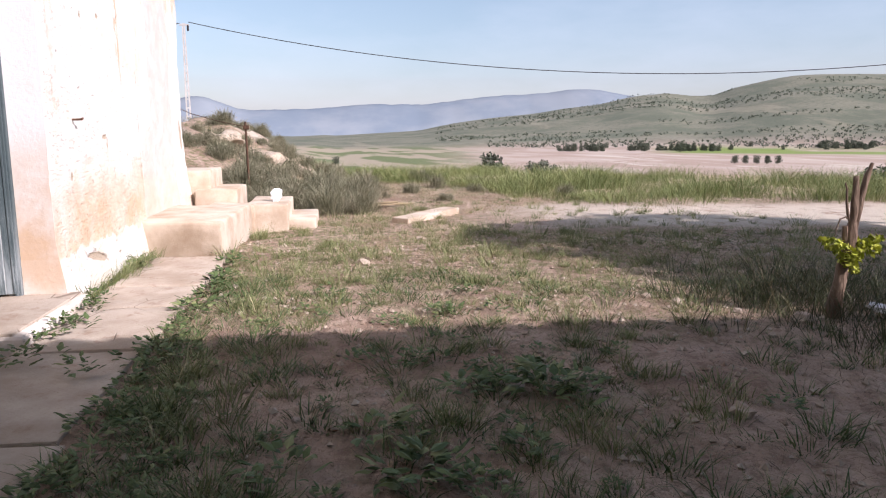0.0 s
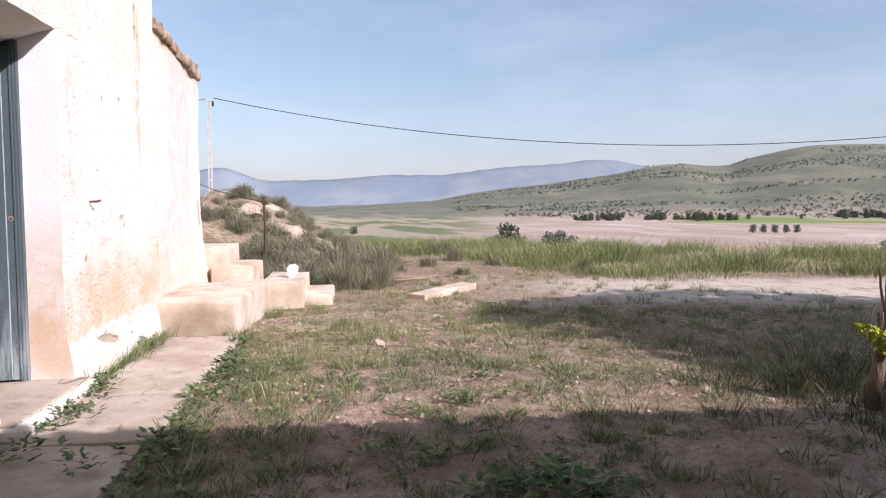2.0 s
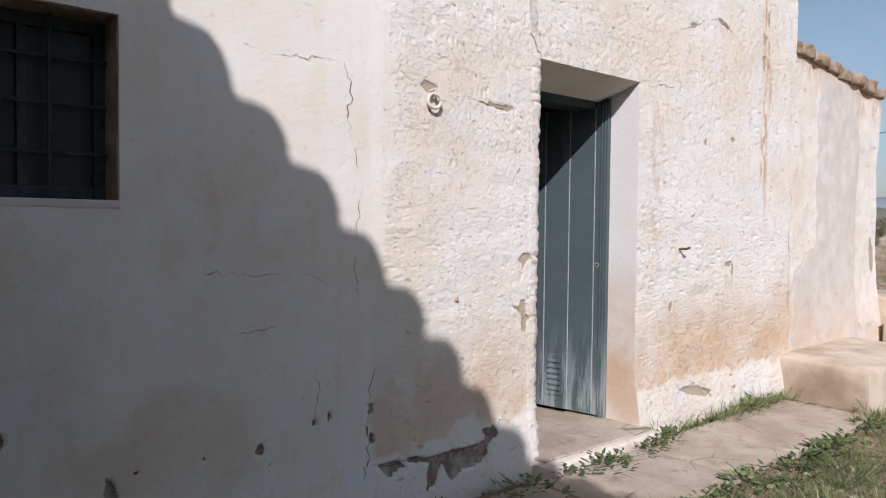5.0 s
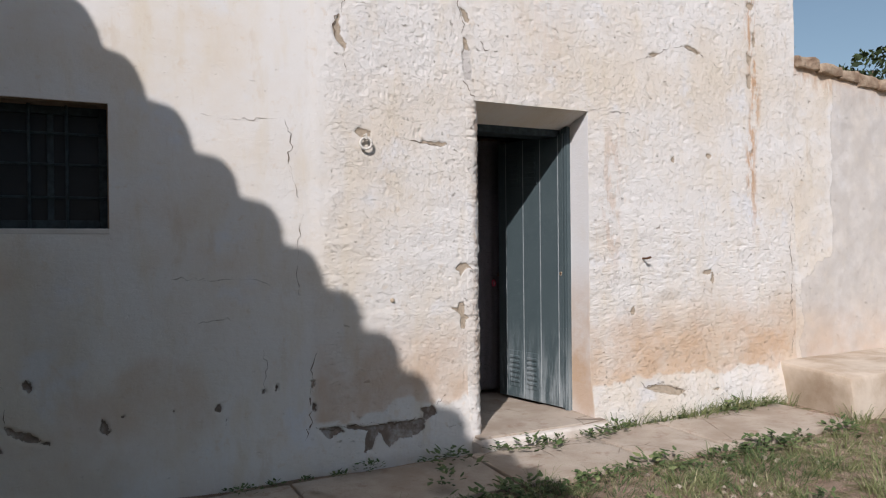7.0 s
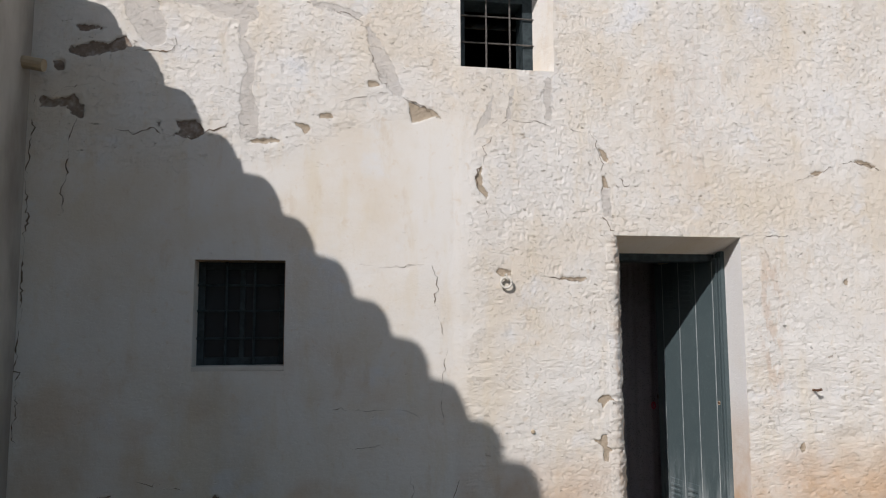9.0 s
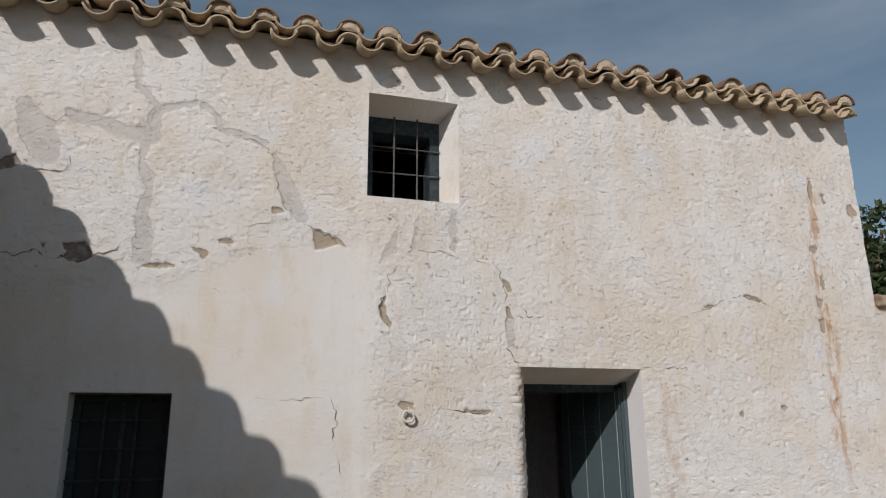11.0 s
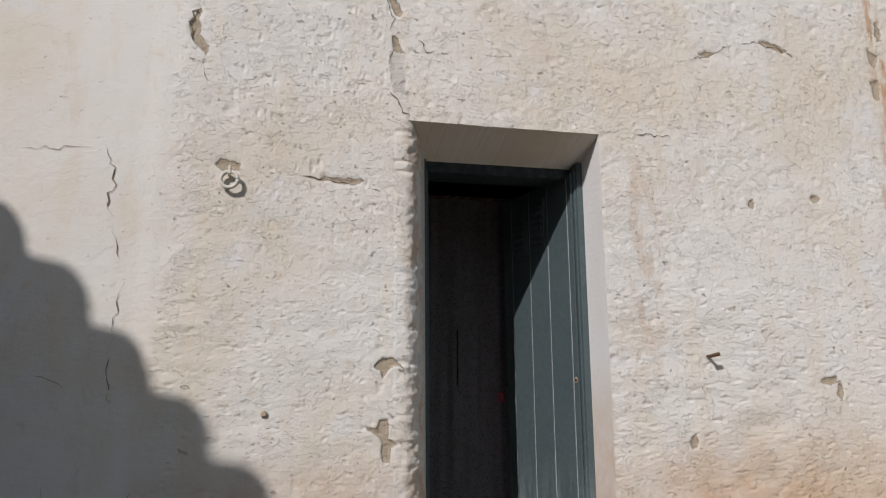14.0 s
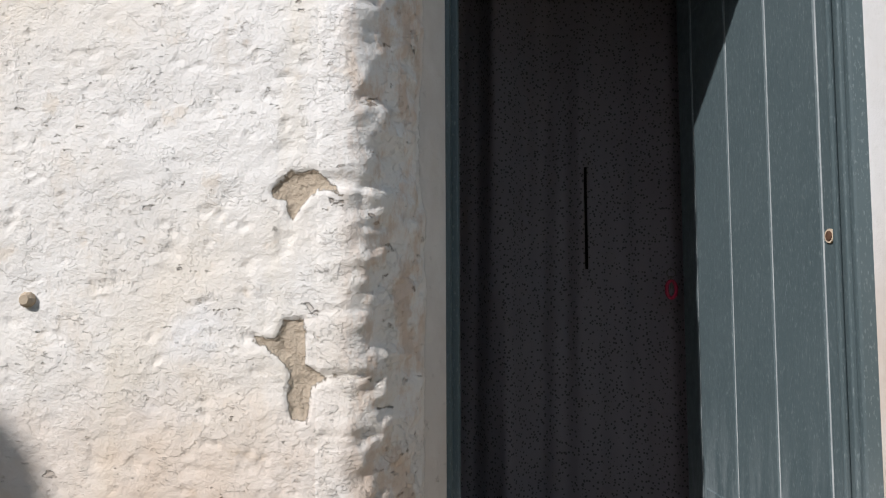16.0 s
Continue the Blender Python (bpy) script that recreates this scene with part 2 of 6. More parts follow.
def ground_material():
    m = Nodes("dry_earth", 0.97)
    soil = m.mix(m.ramp(m.noise(1.3, 6, 0.62), 0.32, 0.68), (0.33, 0.225, 0.165), (0.57, 0.43, 0.335))
    soil = m.mix(m.math("MULTIPLY", m.ramp(m.noise(11.0, 8, 0.82), 0.47, 0.60), 0.55), soil, (0.185, 0.112, 0.08))
    grit = m.ramp(m.voronoi(55.0).outputs["Distance"], 0.10, 0.22, 1.0, 0.0)
    soil = m.mix(m.math("MULTIPLY", grit, m.ramp(m.noise(7.0), 0.45, 0.6, 0.0, 0.75)), soil, (0.46, 0.39, 0.31))
    straw = m.ramp(m.noise(40.0, 5, 0.7, (1, 2.5, 1)), 0.56, 0.66)
    soil = m.mix(m.math("MULTIPLY", straw, m.ramp(m.noise(0.9), 0.4, 0.6, 0.1, 0.6)), soil, (0.34, 0.28, 0.15))
    green = m.mix(m.noise(30.0, 5, 0.7), (0.10, 0.105, 0.04), (0.26, 0.235, 0.12))
    near = m.mix(m.math("MULTIPLY", m.attribute("turf"), m.ramp(m.noise(9.0, 6, 0.75), 0.44, 0.60)), soil, green)
    track = m.mix(m.noise(5.0, 5, 0.65), (0.56, 0.475, 0.375), (0.66, 0.585, 0.485))
    near = m.mix(m.math("MULTIPLY", m.attribute("track"), m.ramp(m.noise(3.0, 6, 0.7), 0.30, 0.52)), near, track)
    field = m.mix(m.ramp(m.noise(0.012, 4, 0.5, (1, 2.4, 1)), 0.42, 0.58), (0.33, 0.25, 0.20), (0.40, 0.325, 0.27))
    field = m.mix(m.ramp(m.noise(0.02, 4, 0.6, (0.4, 2.0, 1)), 0.60, 0.66), field, (0.47, 0.41, 0.34))
    # Hill tones are paled and greyed to carry the haze of distance.
    hill = m.mix(m.ramp(m.noise(0.011, 6, 0.62), 0.36, 0.62), (0.112, 0.124, 0.086), (0.186, 0.182, 0.132))
    hill = m.mix(m.math("MULTIPLY", m.ramp(m.noise(0.16, 4, 0.7), 0.50, 0.62), 0.6), hill, (0.085, 0.097, 0.072))
    hill = m.mix(m.math("MULTIPLY", m.ramp(m.noise(0.006, 4, 0.6, (0.5, 1.6, 1)), 0.60, 0.68), 0.35), hill, (0.33, 0.29, 0.21))
    strips = m.mix(m.ramp(m.noise(0.010, 3, 0.5, (0.7, 2.6, 1)), 0.47, 0.56), (0.125, 0.15, 0.065), (0.31, 0.265, 0.19))
    far = m.mix(m.attribute("slope"), m.mix(m.attribute("strip"), field, strips), hill)
    far = m.mix(m.attribute("meadow"), far, m.mix(m.noise(0.05, 4), (0.14, 0.20, 0.045), (0.19, 0.25, 0.07)))
    rock = m.mix(m.ramp(m.noise(2.5, 6, 0.65), 0.42, 0.6), (0.42, 0.35, 0.27), (0.60, 0.53, 0.43))
    c = m.mix(m.attribute("away"), near, far)
    c = m.mix(m.attribute("rock"), c, rock)
    m.bump(m.math("ADD", m.noise(18.0, 6, 0.7), m.math("MULTIPLY", grit, 0.4)), 1.0, 0.055)
    return m.done(c)


def leafy(name, a, b, c, rough=0.6):
    m = Nodes(name, rough)
    r = m.island()
    col = m.mix(m.ramp(r, 0.0, 0.7), a, b)
    col = m.mix(m.ramp(r, 0.75, 1.0), col, c)
    col = m.mix(m.math("MULTIPLY", m.ramp(m.noise(1.2, 3), 0.4, 0.65), 0.6), col, a)
    m.b.inputs["Subsurface Weight"].default_value = 0.0
    return m.done(col)


def door_paint():
    m = Nodes("green_door_paint", 0.42)
    c = m.mix(m.noise(5.0, 5, 0.6), (0.056, 0.080, 0.087), (0.085, 0.112, 0.118))
    flecks = m.ramp(m.noise(210.0, 4, 0.65, (1.4, 1.4, 0.4)), 0.56, 0.68)
    c = m.mix(m.math("MULTIPLY", flecks, 0.42), c, (0.24, 0.28, 0.29))
    chalk = m.math("MULTIPLY", m.ramp(m.axis("Z"), 0.12, 0.75, 1.0, 0.0), m.ramp(m.noise(7.0, 6, 0.7, (2.5, 2.5, 0.35)), 0.42, 0.62))
    c = m.mix(m.math("MULTIPLY", chalk, 0.75), c, (0.33, 0.37, 0.38))
    m.put(m.b.inputs["Roughness"], m.ramp(m.noise(40.0), 0.3, 0.7, 0.35, 0.6))
    m.bump(m.noise(90.0, 4, 0.6, (1, 1, 0.3)), 0.25, 0.004)
    return m.done(c)


def curtain_cloth():
    m = Nodes("curtain_cloth", 0.95)
    dots = m.ramp(m.voronoi(95.0).outputs["Distance"], 0.26, 0.34, 1.0, 0.0)
    c = m.mix(m.noise(6.0), (0.235, 0.217, 0.235), (0.305, 0.282, 0.30))
    return m.done(m.mix(m.math("MULTIPLY", dots, 0.8), c, (0.06, 0.06, 0.062)))


MAT_PLASTER = plaster()
MAT_GROUND = ground_material()
MAT_TILE = simple("lichen_clay_tile", (0.33, 0.245, 0.165), (0.50, 0.41, 0.28), 7.0, 0.92, 0.6, 0.006, obj=0.45)
MAT_TILE_DARK = simple("weathered_clay_tile", (0.085, 0.06, 0.045), (0.26, 0.17, 0.105), 6.0, 0.92, 0.6, 0.006, obj=0.5)
MAT_MORTAR = simple("mortar", (0.40, 0.32, 0.23), (0.58, 0.48, 0.36), 12.0, 0.95, 0.6, 0.008, obj=0.3)
def concrete():
    m = Nodes("worn_concrete", 0.95)
    c = m.mix(m.ramp(m.noise(2.2, 6, 0.65), 0.32, 0.68), (0.35, 0.28, 0.215), (0.49, 0.42, 0.345))
    c = m.mix(m.math("MULTIPLY", m.ramp(m.noise(7.0, 6, 0.72), 0.54, 0.68), 0.7), c, (0.29, 0.20, 0.145))
    c = m.mix(m.math("MULTIPLY", m.ramp(m.noise(45.0, 4, 0.65), 0.56, 0.70), 0.5), c, (0.34, 0.27, 0.21))
    veins = m.ramp(m.voronoi(2.4, "DISTANCE_TO_EDGE").outputs["Distance"], 0.0, 0.012, 1.0, 0.0)
    veins = m.math("MULTIPLY", veins, m.ramp(m.noise(1.7, 3), 0.5, 0.6))
    c = m.mix(m.math("MULTIPLY", veins, 0.8), c, (0.17, 0.125, 0.09))
    m.bump(m.math("SUBTRACT", m.noise(34.0, 6, 0.7), m.math("MULTIPLY", veins, 0.8)), 0.6, 0.012)
    return m.done(c)


MAT_CONCRETE = concrete()
MAT_COPING = simple("crumbled_earth_coping", (0.24, 0.165, 0.11), (0.46, 0.36, 0.26), 9.0, 0.97, 0.8, 0.02, fine=30.0)
MAT_STEP = simple("limed_step", (0.42, 0.325, 0.235), (0.62, 0.535, 0.435), 3.0, 0.95, 0.4, 0.008)
MAT_SILL = simple("limed_doorstep", (0.52, 0.45, 0.38), (0.70, 0.65, 0.59), 6.0, 0.95, 0.4, 0.008)
MAT_CEMENT = simple("grey_cement_render", (0.50, 0.46, 0.41), (0.66, 0.62, 0.57), 1.6, 0.95, 0.4, 0.008)
MAT_WING = simple("stained_wing_render", (0.30, 0.265, 0.23), (0.56, 0.52, 0.47), 1.4, 0.95, 0.5, 0.01, stretch=(1.0, 1.6, 0.6))
MAT_LINING = simple("brown_reveal", (0.24, 0.165, 0.11), (0.40, 0.29, 0.20), 14.0, 0.95, 0.4, 0.006)
MAT_DOOR = door_paint()
MAT_GROOVE = simple("chalked_groove", (0.30, 0.33, 0.34), (0.45, 0.48, 0.48), 30.0, 0.8, 0.0, stretch=(1, 1, 0.3))
MAT_CURTAIN = curtain_cloth()
MAT_IRON = simple("rusty_iron", (0.05, 0.028, 0.018), (0.14, 0.075, 0.045), 30.0, 0.75, 0.4, 0.003)
MAT_BARS = simple("painted_bars", (0.06, 0.055, 0.05), (0.15, 0.14, 0.13), 40.0, 0.7, 0.2, 0.002)
# Dark blue of the bars; also the shade colour at lintel and upper window.
MAT_BARS_AND_SHADE = simple("dark_blue_bars", (0.020, 0.030, 0.034), (0.045, 0.06, 0.065), 30.0, 0.6, 0.2, 0.002)
MAT_RING = simple("limed_ring", (0.55, 0.52, 0.46), (0.70, 0.67, 0.61), 40.0, 0.9, 0.3, 0.002)
# Near-black so that rooms look unlit: their shade is in the colour.
MAT_DARK = simple("interior_shade", (0.05, 0.045, 0.04), (0.10, 0.09, 0.08), 4.0, 0.95, 0.2)
# Dark brown standing in for the shade inside the cracks.
MAT_CRACK = simple("crack_shade", (0.11, 0.08, 0.055), (0.24, 0.185, 0.135), 25.0, 1.0, 0.0)
MAT_RED = simple("red_fob", (0.22, 0.012, 0.035), (0.34, 0.02, 0.05), 60.0, 0.4, 0.0)
MAT_STRAW = leafy("dry_straw", (0.24, 0.18, 0.105), (0.38, 0.30, 0.18), (0.48, 0.40, 0.27))
MAT_BARK = simple("grey_bark", (0.10, 0.065, 0.045), (0.23, 0.165, 0.12), 12.0, 0.95, 0.9, 0.02, stretch=(1, 1, 0.25), fine=40.0)
MAT_STONE = simple("pale_stone", (0.31, 0.24, 0.18), (0.48, 0.405, 0.33), 9.0, 0.95, 0.6, 0.01, obj=0.4)
MAT_ROCK = simple("eroded_rock", (0.34, 0.265, 0.19), (0.52, 0.44, 0.345), 4.0, 0.97, 0.9, 0.04, fine=14.0)
MAT_POLE = simple("concrete_pole", (0.40, 0.39, 0.37), (0.52, 0.51, 0.49), 2.0, 0.9, 0.2)
MAT_CABLE = simple("black_cable", (0.03, 0.03, 0.032), (0.06, 0.06, 0.062), 2.0, 0.7, 0.0)
MAT_PLASTIC = simple("white_plastic", (0.72, 0.73, 0.76), (0.80, 0.80, 0.81), 8.0, 0.4, 0.2)
MAT_GRASS = leafy("grass_blade", (0.115, 0.140, 0.050), (0.245, 0.265, 0.12), (0.46, 0.41, 0.25))
MAT_TALL = leafy("tall_grass_blade", (0.105, 0.138, 0.042), (0.21, 0.245, 0.085), (0.40, 0.36, 0.18))
MAT_SCRUB = leafy("scrub_twig", (0.115, 0.118, 0.070), (0.235, 0.225, 0.145), (0.42, 0.36, 0.26))
MAT_WEED = leafy("weed_leaf", (0.055, 0.090, 0.030), (0.118, 0.160, 0.060), (0.23, 0.25, 0.11))
# Grass colours darkened to hold the shade round the stump.
MAT_SHADED_BRUSH = leafy("shaded_brush", (0.045, 0.055, 0.028), (0.095, 0.105, 0.048), (0.19, 0.155, 0.085))
MAT_SPROUT = leafy("sprout_leaf", (0.24, 0.28, 0.03), (0.40, 0.42, 0.05), (0.50, 0.50, 0.08))
MAT_PINE = leafy("tree_leaf", (0.022, 0.036, 0.014), (0.050, 0.070, 0.026), (0.085, 0.105, 0.04))
# Paler, greyer leaf colours with distance haze tinted in.
MAT_FAR_TREE = leafy("far_tree_leaf", (0.060, 0.074, 0.050), (0.090, 0.106, 0.070), (0.13, 0.145, 0.095))
MAT_PEBBLE = simple("pebble", (0.24, 0.17, 0.12), (0.50, 0.43, 0.35), 3.0, 0.95, 0.0, island=0.8)
MAT_LITTER = leafy("dry_litter", (0.10, 0.065, 0.04), (0.24, 0.17, 0.11), (0.36, 0.28, 0.18))


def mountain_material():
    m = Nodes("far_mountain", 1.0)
    # Aerial haze is put into this blue-grey base colour.
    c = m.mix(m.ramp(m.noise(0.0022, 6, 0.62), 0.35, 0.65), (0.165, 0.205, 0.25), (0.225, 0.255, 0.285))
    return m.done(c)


MAT_MOUNTAIN = mountain_material()

# ---- ground: one sheet from the yard to the hills ----
EYE0 = (-3.6, -1.66)
HILL_AZ = np.array([-70, -60, -50, -40, -37.3, -35.3, -33.9, -32.4, -30.6, -29.1, -27.8, -25.8, -23.5, -21, -18, -15.8, -12.2, -9.3, -6.6, 3, 10, 30, 60, 90])
HILL_EL = np.array([3.4, 3.7, 3.8, 3.93, 4.07, 4.08, 4.0, 3.73, 3.36, 2.86, 2.82, 3.06, 2.85, 2.36, 2.04, 1.69, 1.35, 0.96, 0.42, -0.1, 0.2, 3.0, 6.0, 6.0])
PEAK_AZ = np.array([-40, -34, -28, -24.8, -23.1, -21.1, -19.7, -18.6, -16.9, -13.3, -10, -7.1, -2.8, -1.3, 1.5, 6.4, 7.4, 9.6, 10.5, 14, 20, 28])
PEAK_EL = np.array([1.5, 2.0, 2.4, 2.68, 3.0, 3.41, 3.56, 3.54, 3.28, 3.16, 2.82, 2.46, 2.48, 2.37, 2.14, 2.0, 2.1, 2.95, 3.03, 2.4, 2.3, 2.0])


def elevation_table(az, xs, ys):
    return np.interp(az, xs, ys)


def ground_height(x, y):
    x, y = np.asarray(x, dtype=float), np.asarray(y, dtype=float)
    dx, dy = x - EYE0[0], y - EYE0[1]
    d = np.hypot(dx, dy)
    az = np.degrees(np.arctan2(dy, dx))
    z = 0.05 * (fbm(x * 0.7, y * 0.7, 3, 3) - 0.5) * smooth(d, 1.5, 6)
    z = z + 0.030 * (fbm(x * 4, y * 4, 5, 4) - 0.5)
    # rocky bank beyond the steps
    bank = smooth(y, -1.9, 1.6) * smooth(x, 5.2, 11.0) * (1 - smooth(x, 24, 42) * smooth(-y, -14, 2))
    z = z + bank * (1.25 + 1.0 * (fbm(x * 0.35, y * 0.35, 8, 4) - 0.5) + 0.25 * (fbm(x * 1.6, y * 1.6, 9, 3) - 0.5))
    z = z + 2.2 * smooth(y, 6, 30) * smooth(x, 3, 14)
    # yard falls to the valley floor
    z = z - 15.0 * smooth(d, 14, 150) * (1 - 0.6 * smooth(az, 12, 40))
    # hills
    top = np.tan(np.radians(elevation_table(az, HILL_AZ, HILL_EL))) * 2000.0
    rise = smooth(d, 760, 2000) ** 0.85
    ripple = (fbm(x * 0.004, y * 0.004, 21, 4) - 0.5) * 24.0 * smooth(d, 900, 1300) * (1 - smooth(d, 1700, 2000))
    z = z + (top + 15.0) * rise + ripple * smooth(top, 5, 60)
    z = z - smooth(d, 2000, 2500) * (np.maximum(top, 0) + 40)
    return z


def build_ground():
    cx, cy = -2.0, -2.6
    rings = [0.0]
    r = 0.12
    while r < 2500:
        rings.append(r)
        r = r * 1.035 + 0.02
    rings = np.array(rings[1:])
    count = 420
    ang = np.linspace(0, 2 * np.pi, count, endpoint=False)
    rr, aa = np.meshgrid(rings, ang, indexing="ij")
    x, y = cx + rr * np.cos(aa), cy + rr * np.sin(aa)
    z = ground_height(x, y)
    verts = np.stack([x.ravel(), y.ravel(), z.ravel()], 1)
    n = len(rings)
    i, j = np.meshgrid(np.arange(n - 1), np.arange(count), indexing="ij")
    a, b = i * count + j, i * count + (j + 1) % count
    faces = np.stack([a.ravel(), (a + count).ravel(), (b + count).ravel(), b.ravel()], 1)
    me = raw_mesh("ground", verts.tolist(), faces.tolist() + [list(range(count))])
    d = np.hypot(x - EYE0[0], y - EYE0[1]).ravel()
    az = np.degrees(np.arctan2(y - EYE0[1], x - EYE0[0])).ravel()
    xf, yf = x.ravel(), y.ravel()
    bank = smooth(yf, -0.6, 1.2) * smooth(xf, 6.5, 10.0) * (1 - smooth(d, 28, 40))
    fields = {
        "turf": clamp01(0.25 + 0.75 * smooth(xf, -1.5, 1.5)) * smooth(fbm(xf * 0.9, yf * 0.9, 4), 0.30, 0.55) * (1 - 0.3 * smooth(-yf, 3, 5)),
        "track": smooth(xf - 0.16 * (yf + 6) , 3.4, 4.3) * (1 - smooth(xf - 0.16 * (yf + 6), 5.9, 7.0)) * smooth(-yf, 3.0, 5.6) * (1 - smooth(d, 40, 60)),
        "away": smooth(d, 60, 130),
        "slope": smooth(d, 800, 1000),
        "strip": smooth(az, -15, -6),
        "meadow": smooth(d, 640, 680) * (1 - smooth(d, 800, 880)) * smooth(-az, 24, 28) * smooth(fbm(xf * 0.006, yf * 0.006, 6), 0.4, 0.55),
        "rock": bank * smooth(fbm(xf * 0.55, yf * 0.55, 31, 4) + 0.12 * smooth(yf, 0, 1.5), 0.50, 0.58),
    }
    for key, value in fields.items():
        at = me.attributes.new(key, "FLOAT", "POINT")
        at.data.foreach_set("value", np.ascontiguousarray(value, dtype=np.float32))
    ob = part("ground", me, MAT_GROUND, None, "", True)
    return tagged(ob, "dry pinkish earth with patchy grass, falling to fields and hills", "ground", kind="structure")


GROUND = build_ground()


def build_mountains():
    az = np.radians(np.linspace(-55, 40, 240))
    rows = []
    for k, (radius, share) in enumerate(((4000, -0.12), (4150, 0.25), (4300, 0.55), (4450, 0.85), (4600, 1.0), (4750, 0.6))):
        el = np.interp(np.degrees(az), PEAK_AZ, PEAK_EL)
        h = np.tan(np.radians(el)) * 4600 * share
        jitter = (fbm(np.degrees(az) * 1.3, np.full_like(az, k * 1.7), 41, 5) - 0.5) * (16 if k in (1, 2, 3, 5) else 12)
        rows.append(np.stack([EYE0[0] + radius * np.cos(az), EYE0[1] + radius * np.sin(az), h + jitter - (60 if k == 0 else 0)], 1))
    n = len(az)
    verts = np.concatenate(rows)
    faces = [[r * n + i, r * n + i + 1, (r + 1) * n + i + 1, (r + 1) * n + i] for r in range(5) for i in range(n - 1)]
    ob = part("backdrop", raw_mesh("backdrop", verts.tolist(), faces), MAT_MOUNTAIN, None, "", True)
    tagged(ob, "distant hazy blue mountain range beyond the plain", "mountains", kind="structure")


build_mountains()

# ---- the house front ----
WX0, WX1, WTOP, WTHICK = -3.45, 2.90, 4.20, 0.42
DOOR = (-0.065, 0.855, 0.09, 2.13)
WIN1 = (-2.535, -2.03, 1.34, 1.95)
WIN2 = (-0.99, -0.385, 3.17, 3.875)

# outlines (x, z) of fallen render
PEEL_UPPER = [
    [(-1.319, 2.937), (-1.292, 2.80), (-1.24, 2.815), (-1.143, 2.85), (-1.10, 2.82), (-1.16, 2.885), (-1.24, 2.90)],
    [(-1.575, 3.03), (-1.55, 3.055), (-1.505, 3.048), (-1.49, 3.02), (-1.55, 3.01)],
    [(-2.0, 2.772), (-1.93, 2.765), (-1.885, 2.735), (-1.935, 2.70), (-1.955, 2.74)],
    [(-2.27, 2.640), (-2.21, 2.668), (-2.12, 2.675), (-2.08, 2.655), (-2.16, 2.635)],
    [(-0.862, 2.545), (-0.905, 2.471), (-0.890, 2.40), (-0.83, 2.335), (-0.82, 2.38), (-0.855, 2.42), (-0.86, 2.48)]]
PEEL_DOOR = [
    [(-0.105, 2.69), (-0.06, 2.665), (-0.030, 2.60), (-0.065, 2.60)],
    [(-0.08, 2.51), (-0.05, 2.50), (-0.038, 2.43), (-0.075, 2.44)],
    [(-0.155, 1.105), (-0.115, 1.138), (-0.069, 1.140), (-0.02, 1.094), (-0.07, 1.112), (-0.10, 1.085), (-0.112, 1.05), (-0.125, 1.09)],
    [(-0.172, 0.872), (-0.135, 0.868), (-0.125, 0.905), (-0.090, 0.905), (-0.085, 0.83), (-0.035, 0.812), (-0.078, 0.795), (-0.083, 0.735), (-0.115, 0.75), (-0.122, 0.83)],
    [(-0.785, 1.895), (-0.76, 1.912), (-0.68, 1.900), (-0.69, 1.872), (-0.745, 1.862), (-0.76, 1.875)]]
PEEL_RIGHT = [
    [(1.395, 2.568), (1.44, 2.592), (1.49, 2.588), (1.44, 2.555)],
    [(1.69, 2.663), (1.78, 2.672), (1.88, 2.632), (1.86, 2.622), (1.76, 2.650)],
    [(2.36, 2.52), (2.42, 2.53), (2.41, 2.40), (2.37, 2.43)],
    [(2.36, 2.70), (2.43, 2.66), (2.40, 2.58), (2.37, 2.62)],
    [(1.30, 0.245), (1.44, 0.262), (1.62, 0.215), (1.70, 0.19), (1.60, 0.165), (1.42, 0.21)]]
# (x, z, half width, half height) of smaller falls
PEEL_SPOTS = [(2.40, 3.05, 0.035, 0.03), (2.44, 2.80, 0.02, 0.05), (2.82, 3.38, 0.04, 0.05), (2.56, 3.45, 0.02, 0.04), (-0.31, 1.853, 0.08, 0.010), (1.95, 1.03, 0.05, 0.016), (1.99, 0.99, 0.016, 0.035),
              (1.234, 0.785, 0.018, 0.035), (1.61, 1.84, 0.018, 0.03), (1.968, 1.89, 0.03, 0.016),
              (-1.81, 2.82, 0.025, 0.012), (1.98, 0.175, 0.06, 0.014), (2.45, 3.5, 0.02, 0.08)]
BARE_UPPER = [
    [(-3.262, 3.165), (-3.143, 3.189), (-3.052, 3.185), (-2.962, 3.240), (-2.930, 3.185), (-3.02, 3.140), (-3.169, 3.100), (-3.25, 3.12)],
    [(-3.396, 2.865), (-3.307, 2.845), (-3.219, 2.875), (-3.156, 2.815), (-3.165, 2.755), (-3.225, 2.775), (-3.25, 2.82), (-3.39, 2.80)],
    [(-2.667, 2.752), (-2.558, 2.757), (-2.50, 2.69), (-2.571, 2.660), (-2.695, 2.662), (-2.64, 2.70)],
    [(-2.775, 2.745), (-2.735, 2.755), (-2.745, 2.715), (-2.70, 2.685), (-2.745, 2.675)]]
BARE_LOW = [
    [(-3.004, 0.667), (-2.917, 0.660), (-2.887, 0.471), (-3.001, 0.465)],
    [(-2.90, 0.58), (-2.86, 0.52), (-2.70, 0.545), (-2.625, 0.565), (-2.600, 0.465), (-2.67, 0.455), (-2.70, 0.49), (-2.88, 0.475)],
    [(-2.475, 0.455), (-2.43, 0.42), (-2.382, 0.40), (-2.290, 0.335), (-2.40, 0.365), (-2.47, 0.40)],
    [(-2.075, 0.435), (-2.030, 0.375), (-2.055, 0.34), (-2.09, 0.37)]]
